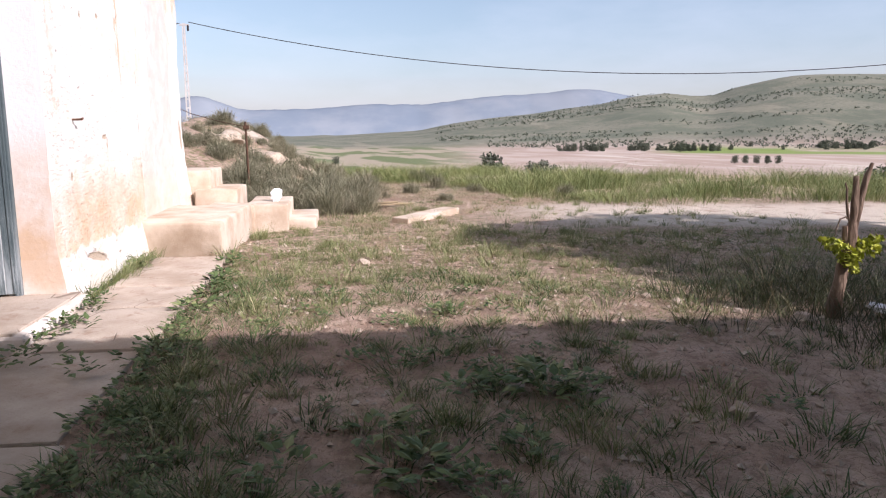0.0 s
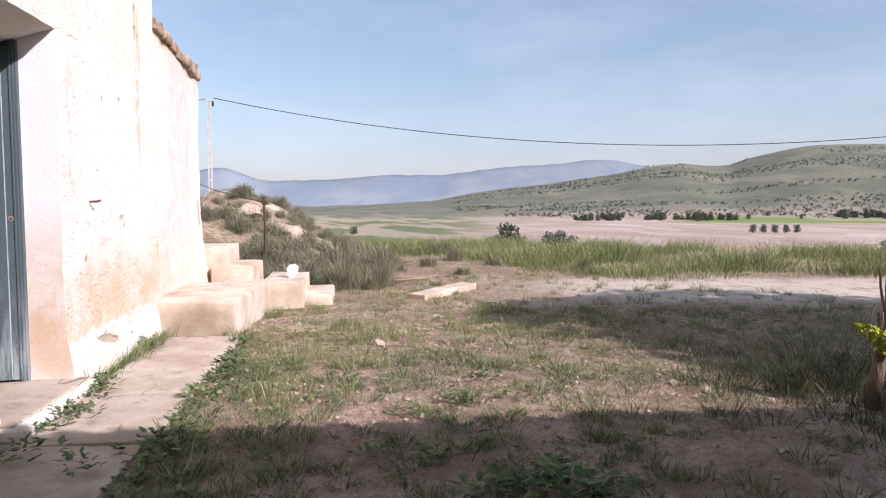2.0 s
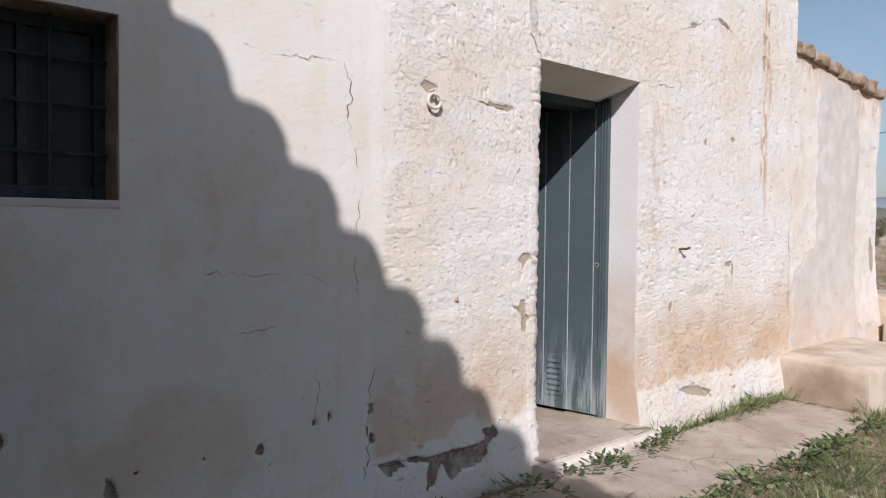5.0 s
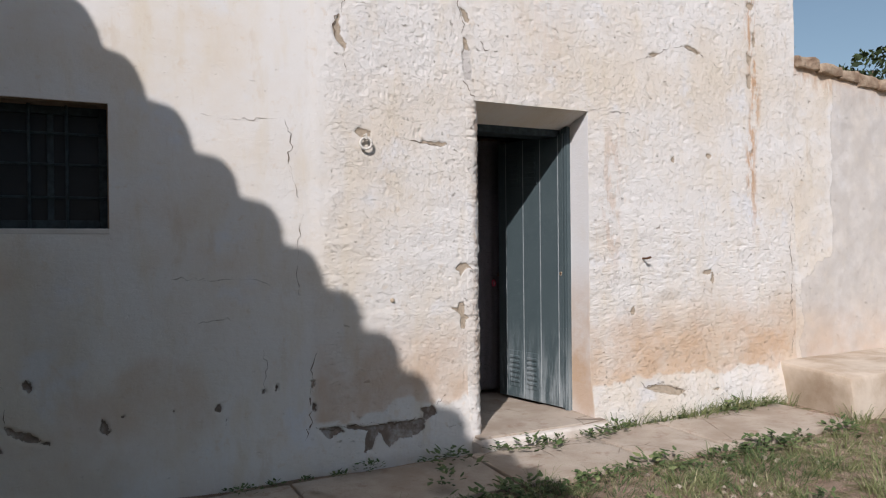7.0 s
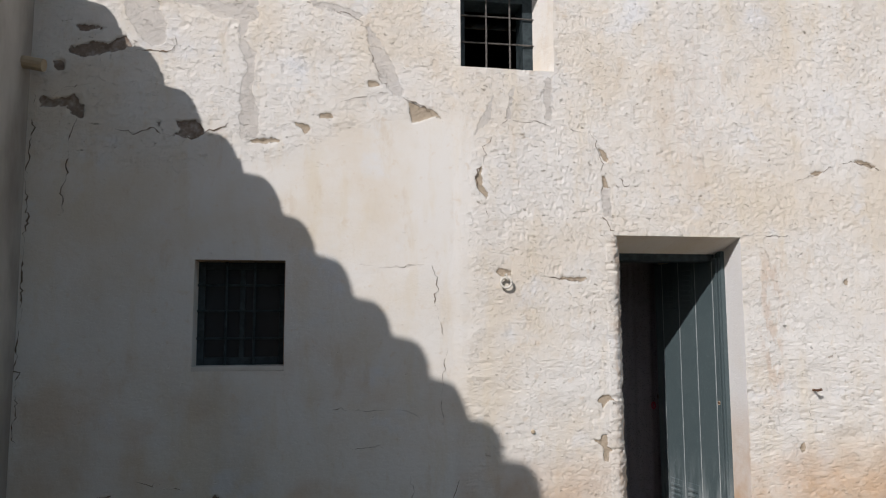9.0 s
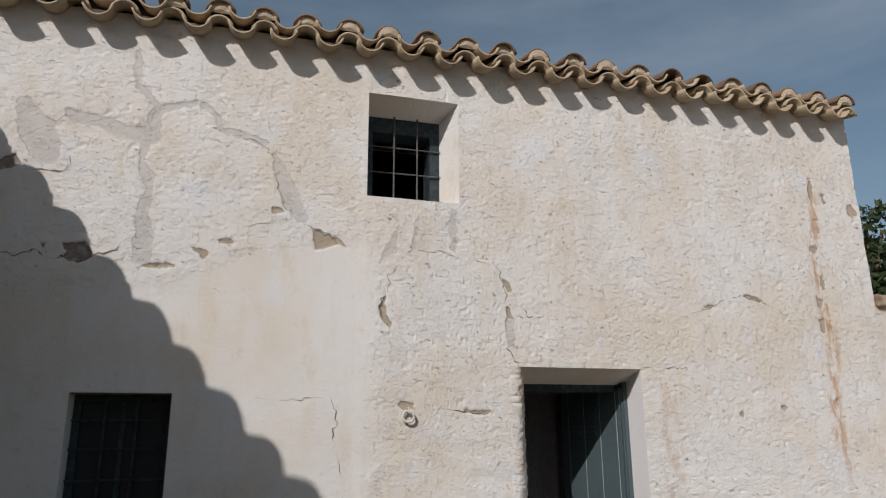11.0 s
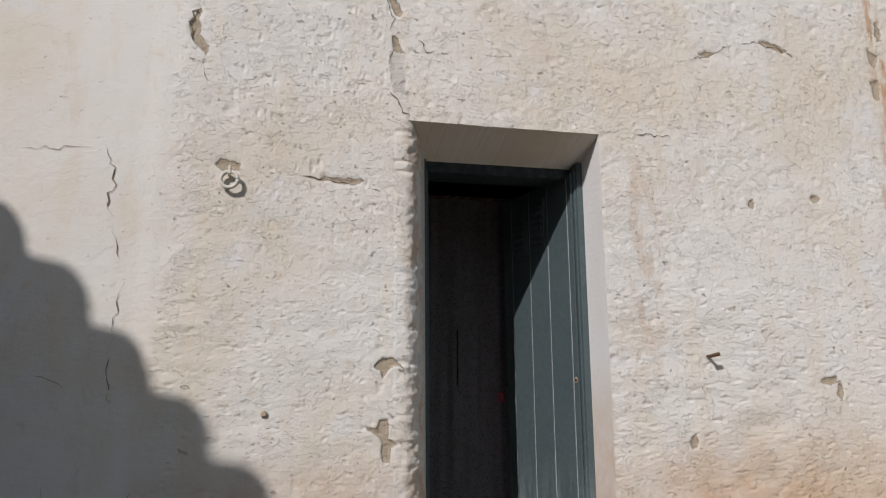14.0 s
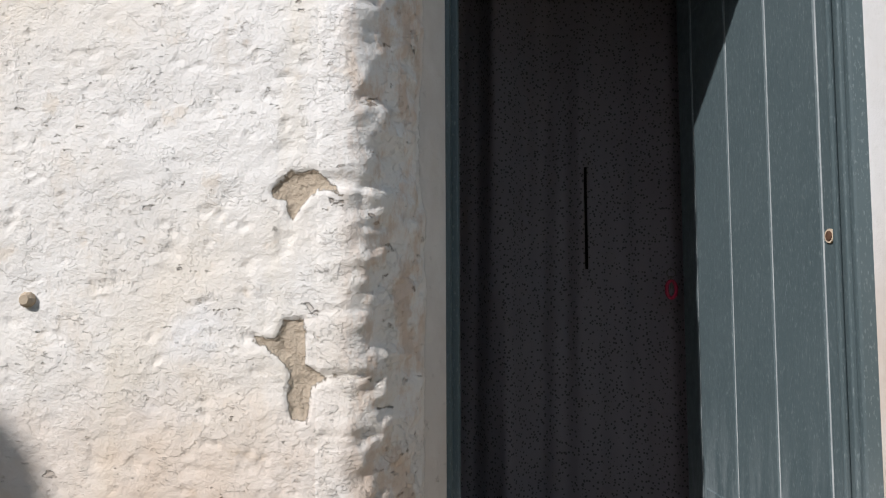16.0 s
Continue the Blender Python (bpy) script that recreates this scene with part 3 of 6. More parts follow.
BARE_DOOR = [[(-0.86, 0.248), (-0.708, 0.240), (-0.534, 0.232), (-0.37, 0.242), (-0.375, 0.182), (-0.464, 0.137), (-0.54, 0.145), (-0.60, 0.10), (-0.66, 0.20), (-0.71, 0.10), (-0.76, 0.09), (-0.735, 0.205)],
             [(-0.40, 0.30), (-0.31, 0.31), (-0.29, 0.255), (-0.37, 0.22)], [(-1.0, 0.25), (-0.90, 0.262), (-0.87, 0.225), (-0.96, 0.20)]]
BARE_SPOTS = [(-2.38, 0.62, 0.03, 0.035), (-2.76, 0.405, 0.035, 0.02), (-2.675, 0.30, 0.012, 0.045), (-2.60, 0.30, 0.06, 0.03), (-2.51, 0.33, 0.03, 0.02), (-3.12, 0.40, 0.09, 0.05), (-3.05, 0.30, 0.05, 0.03), (-1.527, 0.42, 0.020, 0.030),
              (-1.49, 0.35, 0.010, 0.02), (-1.52, 0.30, 0.014, 0.02), (-1.033, 0.487, 0.011, 0.026), (-0.95, 0.21, 0.02, 0.025), (-1.03, 0.375, 0.008, 0.014), (-1.24, 0.50, 0.008, 0.012), (-1.30, 0.47, 0.006, 0.02),
              (-1.98, 0.43, 0.010, 0.010), (-1.90, 0.44, 0.018, 0.008), (-1.75, 0.45, 0.006, 0.014), (-3.30, 3.05, 0.03, 0.03), (-3.12, 3.28, 0.06, 0.016), (-1.35, 0.33, 0.010, 0.014), (-1.62, 0.24, 0.012, 0.02)]
# (x, z, half width) along smooth repairs
BANDS = [[(-2.387, 3.95, 0.02), (-2.367, 3.737, 0.022), (-2.287, 3.654, 0.025), (-2.236, 3.604, 0.03), (-2.042, 3.661, 0.025)],
         [(-2.703, 3.503, 0.03), (-2.546, 3.483, 0.04), (-2.417, 3.425, 0.05), (-2.27, 3.43, 0.055), (-2.25, 3.58, 0.03)],
         [(-2.289, 3.419, 0.03), (-2.311, 3.257, 0.022), (-2.258, 3.173, 0.035), (-2.252, 3.069, 0.02), (-2.277, 2.964, 0.028), (-2.258, 2.83, 0.05), (-2.261, 2.71, 0.05)],
         [(-2.008, 3.665, 0.012), (-1.905, 3.601, 0.014), (-1.884, 3.511, 0.02), (-1.765, 3.497, 0.02), (-1.627, 3.45, 0.016)],
         [(-1.56, 3.38, 0.015), (-1.50, 3.23, 0.04), (-1.435, 3.08, 0.06), (-1.39, 3.0, 0.035)],
         [(-2.95, 3.55, 0.04), (-2.86, 3.40, 0.09), (-2.80, 3.26, 0.07)]]
GHOSTS = [[(-0.784, 2.99, 0.02), (-0.84, 2.84, 0.035), (-0.90, 2.75, 0.02)], [(-0.425, 3.10, 0.03), (-0.43, 2.87, 0.035)], [(-0.06, 2.40, 0.045), (-0.05, 2.26, 0.035)], [(-0.66, 3.05, 0.015), (-0.69, 2.86, 0.02)]]


def ragged(x, z, seed, size):
    return size * ((fbm(x * 11, z * 11, seed, 2) - 0.5) + 0.8 * (fbm(x * 37, z * 37, seed + 5, 3) - 0.5))


def depth_field(x, z, shapes, spots, runs, seed, tear=0.014):
    """How far inside any of the ragged shapes a point lies: 0.5 on the edge, 1 some 3 cm in, 0 as far out."""
    best = np.full_like(x, -1.0)
    for pts in shapes:
        px, pz = np.array(pts).T
        near = (x > px.min() - 0.05) & (x < px.max() + 0.05) & (z > pz.min() - 0.05) & (z < pz.max() + 0.05)
        if not near.any():
            continue
        ax, az = x[near], z[near]
        inside, d = np.zeros(len(ax), dtype=bool), np.full(len(ax), 9.0)
        for x0, z0, x1, z1 in zip(px, pz, np.roll(px, -1), np.roll(pz, -1)):
            t = clamp01(((ax - x0) * (x1 - x0) + (az - z0) * (z1 - z0)) / ((x1 - x0) ** 2 + (z1 - z0) ** 2))
            d = np.minimum(d, np.hypot(ax - x0 - t * (x1 - x0), az - z0 - t * (z1 - z0)))
            if abs(z1 - z0) > 1e-9:
                inside ^= ((z0 > az) != (z1 > az)) & (ax < (x1 - x0) * (az - z0) / (z1 - z0) + x0)
        best[near] = np.maximum(best[near], np.where(inside, d, -d) + ragged(ax, az, seed, tear))
    for cx, cz, hw, hh in spots:
        near = (np.abs(x - cx) < hw + 0.05) & (np.abs(z - cz) < hh + 0.05)
        if near.any():
            d = np.sqrt(((x[near] - cx) / hw) ** 2 + ((z[near] - cz) / hh) ** 2)
            best[near] = np.maximum(best[near], (1 - d) * min(hw, hh) + ragged(x[near], z[near], seed + 3, min(0.03, 2.4 * min(hw, hh))))
    for run in runs:
        for (x0, z0, w0), (x1, z1, w1) in zip(run, run[1:]):
            near = (x > min(x0, x1) - 0.15) & (x < max(x0, x1) + 0.15) & (z > min(z0, z1) - 0.15) & (z < max(z0, z1) + 0.15)
            if not near.any():
                continue
            px, pz = x[near] - x0, z[near] - z0
            along = clamp01((px * (x1 - x0) + pz * (z1 - z0)) / ((x1 - x0) ** 2 + (z1 - z0) ** 2))
            d = np.hypot(px - along * (x1 - x0), pz - along * (z1 - z0))
            best[near] = np.maximum(best[near], w0 + (w1 - w0) * along - d + ragged(x[near], z[near], seed + 7, 0.035))
    return clamp01(0.5 + best / 0.06)


def peel_field(x, z):
    return depth_field(x, z, PEEL_UPPER + PEEL_DOOR + PEEL_RIGHT, PEEL_SPOTS, [], 61)


def ticks(lo, hi, step, stops, fine):
    marks = sorted({lo, hi, *[s for s in stops if lo < s < hi]})
    out = []
    for a, b in zip(marks, marks[1:]):
        k = max(1, int(round((b - a) / (step * (0.5 if fine[0] <= a and b <= fine[1] else 1.0)))))
        out += [a + (b - a) * i / k for i in range(k)]
    return np.array(out + [hi])


def sheet(name, x0, x1, z0, top, holes, step, surface, depth, reveal=None, fine=(9, 9, 9, 9)):
    """A wall in the plane y = 0 with openings through it: a relief face in front, rims, and a back face."""
    xs = ticks(x0, x1, step, [v for h in holes for v in h[:2]] + list(fine[:2]), fine[:2])
    zs = ticks(z0, top, step, [v for h in holes for v in h[2:]] + list(fine[2:]), fine[2:])
    gx, gz = np.meshgrid(xs, zs, indexing="ij")
    fields = surface(gx, gz)
    y = fields.pop("y")
    x = gx + fields.pop("dx", 0.0)
    z = gz + fields.pop("dz", 0.0)
    n, m = len(xs), len(zs)
    verts = np.stack([x.ravel(), y.ravel(), z.ravel()], 1)
    mx, mz = (xs[:-1] + xs[1:]) / 2, (zs[:-1] + zs[1:]) / 2
    cxx, czz = np.meshgrid(mx, mz, indexing="ij")
    keep = np.ones_like(cxx, dtype=bool)
    for a, b, c, d in holes:
        keep &= ~((cxx > a) & (cxx < b) & (czz > c) & (czz < d))
    i, j = np.nonzero(keep)
    front = np.stack([i * m + j, (i + 1) * m + j, (i + 1) * m + j + 1, i * m + j + 1], 1)
    base = len(verts)
    back = verts.copy()
    back[:, 1] = depth
    if reveal is not None:
        reveal(back)
    edges = {}
    for q in front.tolist():
        for a, b in zip(q, q[1:] + q[:1]):
            if (b, a) in edges:
                del edges[(b, a)]
            else:
                edges[(a, b)] = True
    stops_x = sorted({x0, x1, *[v for h in holes for v in h[:2]]})
    stops_z = sorted({z0, top, *[v for h in holes for v in h[2:]]})
    px, pz = [int(np.argmin(np.abs(xs - v))) for v in stops_x], [int(np.argmin(np.abs(zs - v))) for v in stops_z]
    rim = sorted({v for pair in edges for v in pair})
    corner = sorted({a * m + c for a in px for c in pz})
    lip = {v: base + k for k, v in enumerate(rim)}
    rear_at = {v: base + len(rim) + k for k, v in enumerate(sorted({*rim, *corner}))}
    rims = [[lip[b], lip[a], rear_at[a], rear_at[b]] for a, b in edges]
    rear = []
    for a, b in zip(px, px[1:]):
        for c, d in zip(pz, pz[1:]):
            if keep[a, c]:
                rear.append([rear_at[a * m + d], rear_at[b * m + d], rear_at[b * m + c], rear_at[a * m + c]])
    me = raw_mesh(name, np.concatenate([verts, verts[rim], back[sorted(rear_at)]]).tolist(), front.tolist() + rims + rear)
    for key, value in fields.items():
        at = me.attributes.new(key, "FLOAT", "POINT")
        at.data.foreach_set("value", np.concatenate([value.ravel(), value.ravel()[rim + sorted(rear_at)] * (key == "damp")]).astype(np.float32))
    at = me.attributes.new("limed", "FLOAT", "POINT")
    at.data.foreach_set("value", ((np.arange(len(me.vertices)) >= base) & np.array([(0.8 < v.co.x < 0.95 and v.co.z < 2.13) for v in me.vertices])).astype(np.float32))
    me.polygons.foreach_set("use_smooth", [k < len(front) for k in range(len(me.polygons))])
    return me


def front_surface(x, z):
    # trowelled lower left part, lumpy elsewhere
    edge = 0.10 * (fbm(x * 3, z * 3, 51, 3) - 0.5)
    smooth_part = (1 - smooth(x + edge, -0.98, -0.90)) * (1 - smooth(z + edge + 0.22 * np.sin(x * 1.7), 2.62, 2.72))
    right_coat = smooth(x, -1.05, -0.98)
    rough = (1 - 0.86 * smooth_part) * (1 - 0.4 * smooth(1.9 - z, 0, 0.5) * smooth(x, -1.0, -0.8) * (x < 0.4))
    near_ground = 1 - smooth(z, 1.5, 2.3)
    lumps = (fbm(x * 5, z * 7, 1, 3) - 0.5) * 0.006 + (fbm(x * 30, z * 30, 2, 4) - 0.5) * 0.0040 * (1 - near_ground) + (fbm(x * 20, z * 38, 2, 4) - 0.5) * 0.0034 * near_ground
    level = fbm(x * 4.5, z * 9.5, 7, 5) * 11
    step = np.floor(level) + smooth(level - np.floor(level), 0.86, 1.0)
    lumps = lumps + 0.0017 * (step - 5.5) * near_ground * smooth(fbm(x * 2.2, z * 2.2, 8, 2), 0.40, 0.65)
    lumps = lumps - 0.005 * smooth(fbm(x * 32, z * 54, 19, 3), 0.72, 0.76)
    waves = (fbm(x * 1.2, z * 1.2, 6, 3) - 0.5) * 0.018
    y = -(lumps * rough + waves) - 0.004 * right_coat
    peel = peel_field(x, z)
    bare = depth_field(x, z, BARE_UPPER + BARE_LOW, BARE_SPOTS, [], 62, 0.032)
    bare = np.maximum(bare, depth_field(x, z, BARE_DOOR, [], [], 67, 0.018))
    bare = np.where((x < -1.2) & (z < 1.0), bare * (0.62 + 0.38 * smooth(fbm(x * 24, z * 24, 64, 3), 0.40, 0.54)), bare)
    patch = depth_field(x, z, [], [], BANDS, 63)
    inner = smooth(patch, 0.40, 0.60)
    patch = np.maximum(patch, 0.72 * depth_field(x, z, [], [], GHOSTS, 66))
    y = y * (1 - 0.6 * inner) + 0.007 * smooth(peel, 0.44, 0.56) + 0.012 * smooth(bare, 0.44, 0.56) + 0.002 * inner
    # rounded, battered door arris
    y = y - 0.05 * smooth(0.45 - z, 0, 0.45) * smooth(x, -2.6, -0.6)
    # openings keep straight arrises
    low = 0.22 + 0.14 * fbm(x * 2.2, z * 0.4, 71, 3) + 0.14 * (fbm(x * 11, z * 11, 72, 4) - 0.5)
    damp = smooth(z, low, low + 0.025) * (1 - smooth(z, low + 0.20, low + 0.60 + 0.12 * smooth(x, 0.9, 2.4))) * smooth(x, -1.06, -0.98)
    # Brown cloud at far left: stain, also darkening the colour for shade there.
    damp = np.maximum(damp * (0.75 + 0.2 * smooth(x, 0.1, 0.9)), 0.42 * (1 - smooth(np.abs(z - 0.75), 0.3, 1.0)) * (1 - smooth(x, -1.2, -1.0)) * smooth(fbm(x * 1.6, z * 2.2, 77) + 0.10 * smooth(-x, 1.8, 3.2), 0.46, 0.66))
    damp = np.where(np.abs(x - DOOR[1]) < 0.0005, np.maximum(damp, 0.85 * (1 - smooth(z, 0.6, 1.2))), damp)
    rust = (1 - smooth(np.abs(x - 2.43 - 0.03 * np.sin(z * 6)), 0.015, 0.085)) * smooth(z, 1.1, 1.8) * (1 - smooth(z, 3.3, 3.7))
    rust = np.maximum(rust, 0.4 * (1 - smooth(np.abs(x - 1.05), 0.02, 0.12)) * smooth(z, 0.9, 1.3) * (1 - smooth(z, 1.9, 2.1)))
    rust = np.maximum(rust * 0.85, 0.12 * (1 - smooth(np.abs(x - 0.5), 0.05, 0.4)) * smooth(z, 2.2, 2.6) * (1 - smooth(z, 3.2, 3.6)))
    dx = np.where(x > WX1 - 0.001, 0.03 * (fbm(z * 2.5, z * 0, 81, 3) - 0.5) - 0.02 * smooth(z, 2.6, 4.2), 0.0)
    return {"y": y, "dx": dx, "peel": peel, "bare": bare, "patch": patch, "damp": damp, "rust": rust, "rough": rough}


def splay(v):
    """Door and window reveals narrow towards the inside."""
    x, z = v[:, 0].copy(), v[:, 2].copy()
    door = (x > DOOR[0] - 0.001) & (x < DOOR[1] + 0.001) & (z > 0.08) & (z < DOOR[3] + 0.001)
    v[door & (x < DOOR[0] + 0.001), 0] += 0.165
    v[door & (x > DOOR[1] - 0.001), 0] += 0.008
    v[door & (z > DOOR[3] - 0.001), 2] -= 0.13
    high = (x > WIN2[0] - 0.001) & (x < WIN2[1] + 0.001) & (z > WIN2[2] - 0.001) & (z < WIN2[3] + 0.001)
    v[high & (x > WIN2[1] - 0.001), 0] -= 0.125
    v[high & (x < WIN2[0] + 0.001), 0] += 0.06
    v[high & (z > WIN2[3] - 0.001), 2] -= 0.10


front = part("wall_front", sheet("wall_front", WX0, WX1, -0.15, WTOP, [DOOR, WIN1, WIN2], 0.0105, front_surface, WTHICK, splay, (-0.70, -0.065, 0.45, 1.45)), MAT_PLASTER)
tagged(front, "peeling whitewashed plaster house front with cracks and damp stains", "wall", kind="structure")


def battered_jamb():
    """The rounded, chipped arris and reveal on the latch side of the doorway."""
    zs = np.linspace(DOOR[2] - 0.02, DOOR[3] + 0.004, 330)
    s = np.linspace(0, 1, 64)
    knots = np.array([(DOOR[0] - 0.012, 0.0), (-0.045, -0.0005), (-0.020, 0.002), (0.004, 0.017), (0.030, 0.050), (0.055, 0.095), (0.075, 0.150), (0.112, 0.262)])
    run = np.concatenate([[0], np.cumsum(np.linalg.norm(np.diff(knots, axis=0), axis=1))])
    prof = np.stack([np.interp(s * run[-1], run, knots[:, k]) for k in (0, 1)], 1)
    for _ in range(6):
        prof[1:-1] = 0.25 * prof[:-2] + 0.5 * prof[1:-1] + 0.25 * prof[2:]
    tang = np.gradient(prof, axis=0)
    nrm = np.stack([tang[:, 1], -tang[:, 0]], 1)
    nrm /= np.linalg.norm(nrm, axis=1)[:, None]
    zz, ss = np.meshgrid(zs, s, indexing="ij")
    coat = smooth(ss, 0.06, 0.3) * (1 - smooth(ss + 0.25 * (fbm(zz * 5, ss * 2, 92, 3) - 0.5), 0.60, 0.70))
    bump = coat * (0.005 + 0.026 * (fbm(zz * 38, ss * 9, 91, 4) - 0.5) + 0.012 * (fbm(zz * 11, ss * 4, 93, 3) - 0.5)) + 0.012 * (fbm(zz * 2.2, ss, 94, 2) - 0.5) * smooth(ss, 0.1, 0.4) * (1 - smooth(ss, 0.8, 1.0))
    x = prof[None, :, 0] + nrm[None, :, 0] * bump
    y = prof[None, :, 1] + nrm[None, :, 1] * bump + front_surface(np.minimum(x, DOOR[0]), zz)["y"] * (1 - smooth(ss, 0.15, 0.5)) - 0.0014 + 0.003 * (1 - smooth(ss, 0.0, 0.035))
    verts = np.stack([x.ravel(), y.ravel(), zz.ravel()], 1)
    n = len(s)
    faces = [[i * n + j, i * n + j + 1, (i + 1) * n + j + 1, (i + 1) * n + j] for i in range(len(zs) - 1) for j in range(n - 1)]
    me = raw_mesh("reveal", verts.tolist(), faces)
    low = 0.30 + 0.12 * fbm(np.full_like(zz, 0.0), zz * 0.4, 71, 3)
    for key, value in (("rough", 1 - 0.85 * smooth(ss, 0.60, 0.75)), ("damp", 0.3 * smooth(zz, low - 0.05, low + 0.1) * (1 - smooth(zz, low + 0.22, low + 0.6))),
                       ("patch", (1 - coat) * smooth(ss, 0.5, 0.8)), ("peel", peel_field(x, zz) * (ss < 0.3)), ("bare", zz * 0), ("rust", 0.5 * coat)):
        at = me.attributes.new(key, "FLOAT", "POINT")
        at.data.foreach_set("value", np.ascontiguousarray(value.ravel(), dtype=np.float32))
    return part("reveal", me, MAT_PLASTER, front, "chipped rounded door jamb", True)


battered_jamb()


def low_surface(x, z):
    y = -(fbm(x * 8, z * 11, 11, 4) - 0.5) * 0.016 - (fbm(x * 1.4, z * 1.4, 12, 3) - 0.5) * 0.04 + 0.02
    cem = smooth(x + 0.10 * (fbm(x * 2, z * 5, 14, 4) - 0.5) + 0.38 * (1 - smooth(z + 0.3 * (fbm(x * 3, z * 3, 20, 3) - 0.5), 0.95, 1.15)), 3.36, 3.40) * (1 - smooth(x + 0.1 * (fbm(x * 3, z * 3, 15, 3) - 0.5), 4.18, 4.26))
    flare = smooth(1.3 - z, 0, 1.3) ** 1.4
    y = y - 0.10 * flare * smooth(x, 3.6, 4.8) - 0.006 * cem
    top = 2.72 - 0.085 * (x - 2.9) + 0.03 * (fbm(x * 5, x * 0, 16, 3) - 0.5) - 0.03 * smooth(x, 4.5, 4.8)
    dz = np.where(z > 2.699, top - 2.70, (z > 0.3) * (z / 2.7) * (top - 2.70))
    dx = smooth(x, 4.2, 4.75) * (0.30 * smooth(0.9 - z, 0, 0.9) ** 1.5 - 0.06 * smooth(1.4 - np.abs(z - 1.6), 0, 1.4) + 0.05 * (fbm(z * 3, z * 0, 17, 3) - 0.5))
    damp = 0.55 * smooth(0.9 - z, 0, 0.5)
    zero = np.zeros_like(x)
    return {"y": y, "dx": dx, "dz": dz, "peel": depth_field(x, z, [], [(4.62, 1.1, 0.05, 0.16)], [], 65), "bare": zero, "patch": cem, "damp": np.maximum(damp, 0.9 * smooth(z + 0.03 * (fbm(x * 6, z * 6, 18, 3) - 0.5), 2.56, 2.60)),
            "rust": 0.5 * smooth(z + (2.9 - x) * -0.085, 2.45, 2.62), "rough": 1 - 0.7 * cem}


low = part("wall_low", sheet("wall_low", WX1 + 0.002, 4.75, -0.15, 2.70, [], 0.03, low_surface, 0.45), MAT_PLASTER)
tagged(low, "lower end wall with grey cement repair and crumbling coping", "wall", kind="structure")
for k in range(7):
    x0 = 2.92 + 0.262 * k
    x1 = x0 + 0.275 + 0.01 * math.sin(k * 2.3)
    top = 2.72 - 0.085 * (x0 - 2.9)
    lump = box(x0, x1, -0.022 - 0.012 * math.sin(k * 1.7), 0.42, top - 0.085 - 0.02 * math.sin(k * 3.1), top + 0.012 + 0.012 * math.sin(k * 5.3), 0.02)
    bmesh.ops.subdivide_edges(lump, edges=lump.edges[:], cuts=3, use_grid_fill=True)
    for v in lump.verts:
        v.co += noise.noise_vector(v.co * 9.0) * 0.020 + noise.noise_vector(v.co * 23.0) * 0.008
    part("coping_stone", lump, MAT_COPING, low, "", True)
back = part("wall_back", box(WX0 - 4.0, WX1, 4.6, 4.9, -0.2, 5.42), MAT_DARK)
# Unseen partition, added to keep light out of the upper room.
west = part("wall_light_stop", box(WX0 - 0.15, WX0 - 0.01, WTHICK, 4.6, -0.2, 5.2), MAT_DARK)
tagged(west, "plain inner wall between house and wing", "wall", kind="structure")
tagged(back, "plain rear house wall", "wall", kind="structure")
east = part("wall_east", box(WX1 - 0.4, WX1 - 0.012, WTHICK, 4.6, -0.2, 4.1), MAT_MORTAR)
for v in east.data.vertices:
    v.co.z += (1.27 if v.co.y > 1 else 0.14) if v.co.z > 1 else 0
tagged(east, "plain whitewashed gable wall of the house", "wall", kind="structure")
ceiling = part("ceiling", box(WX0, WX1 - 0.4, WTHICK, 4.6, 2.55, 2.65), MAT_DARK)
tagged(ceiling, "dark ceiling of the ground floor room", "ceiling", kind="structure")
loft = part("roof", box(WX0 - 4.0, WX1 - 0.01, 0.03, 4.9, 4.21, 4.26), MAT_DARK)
for v in loft.data.vertices:
    v.co.z += 0.27 * max(0.0, v.co.y)
tagged(loft, "mortar roof bed under the clay tiles", "roof", kind="structure")
floor = part("floor", box(WX0 - 4, WX1 - 0.4, 0.30, 4.6, 0.02, 0.085), MAT_CONCRETE)
tagged(floor, "worn concrete floor inside the doorway", "floor", kind="structure")

# ---- the side wing behind the walk ----
WING_X, WING_EAVE = -3.45, 3.55
for y0, y1, z0, z1 in ((-0.95, 0.05, -0.2, WING_EAVE), (-2.45, -0.95, 2.2, WING_EAVE), (-9.3, -2.45, -0.2, WING_EAVE)):
    w = part("wall_wing", box(WING_X - 0.45, WING_X - 0.003 * (z0 > 1), y0, y1, z0, z1), MAT_WING)
    tagged(w, "stained limewashed wall of the side wing", "wall", kind="structure")
for nm, b in (("wall_wing_back", box(-7.6, -7.4, -9.3, 4.6, -0.2, 4.62)), ("wall_wing_end", box(-7.4, WING_X - 0.45, -9.3, -9.1, -0.2, 3.5))):
    tagged(part(nm, b, MAT_CEMENT), "plain outer wall of the side wing", "wall", kind="structure")

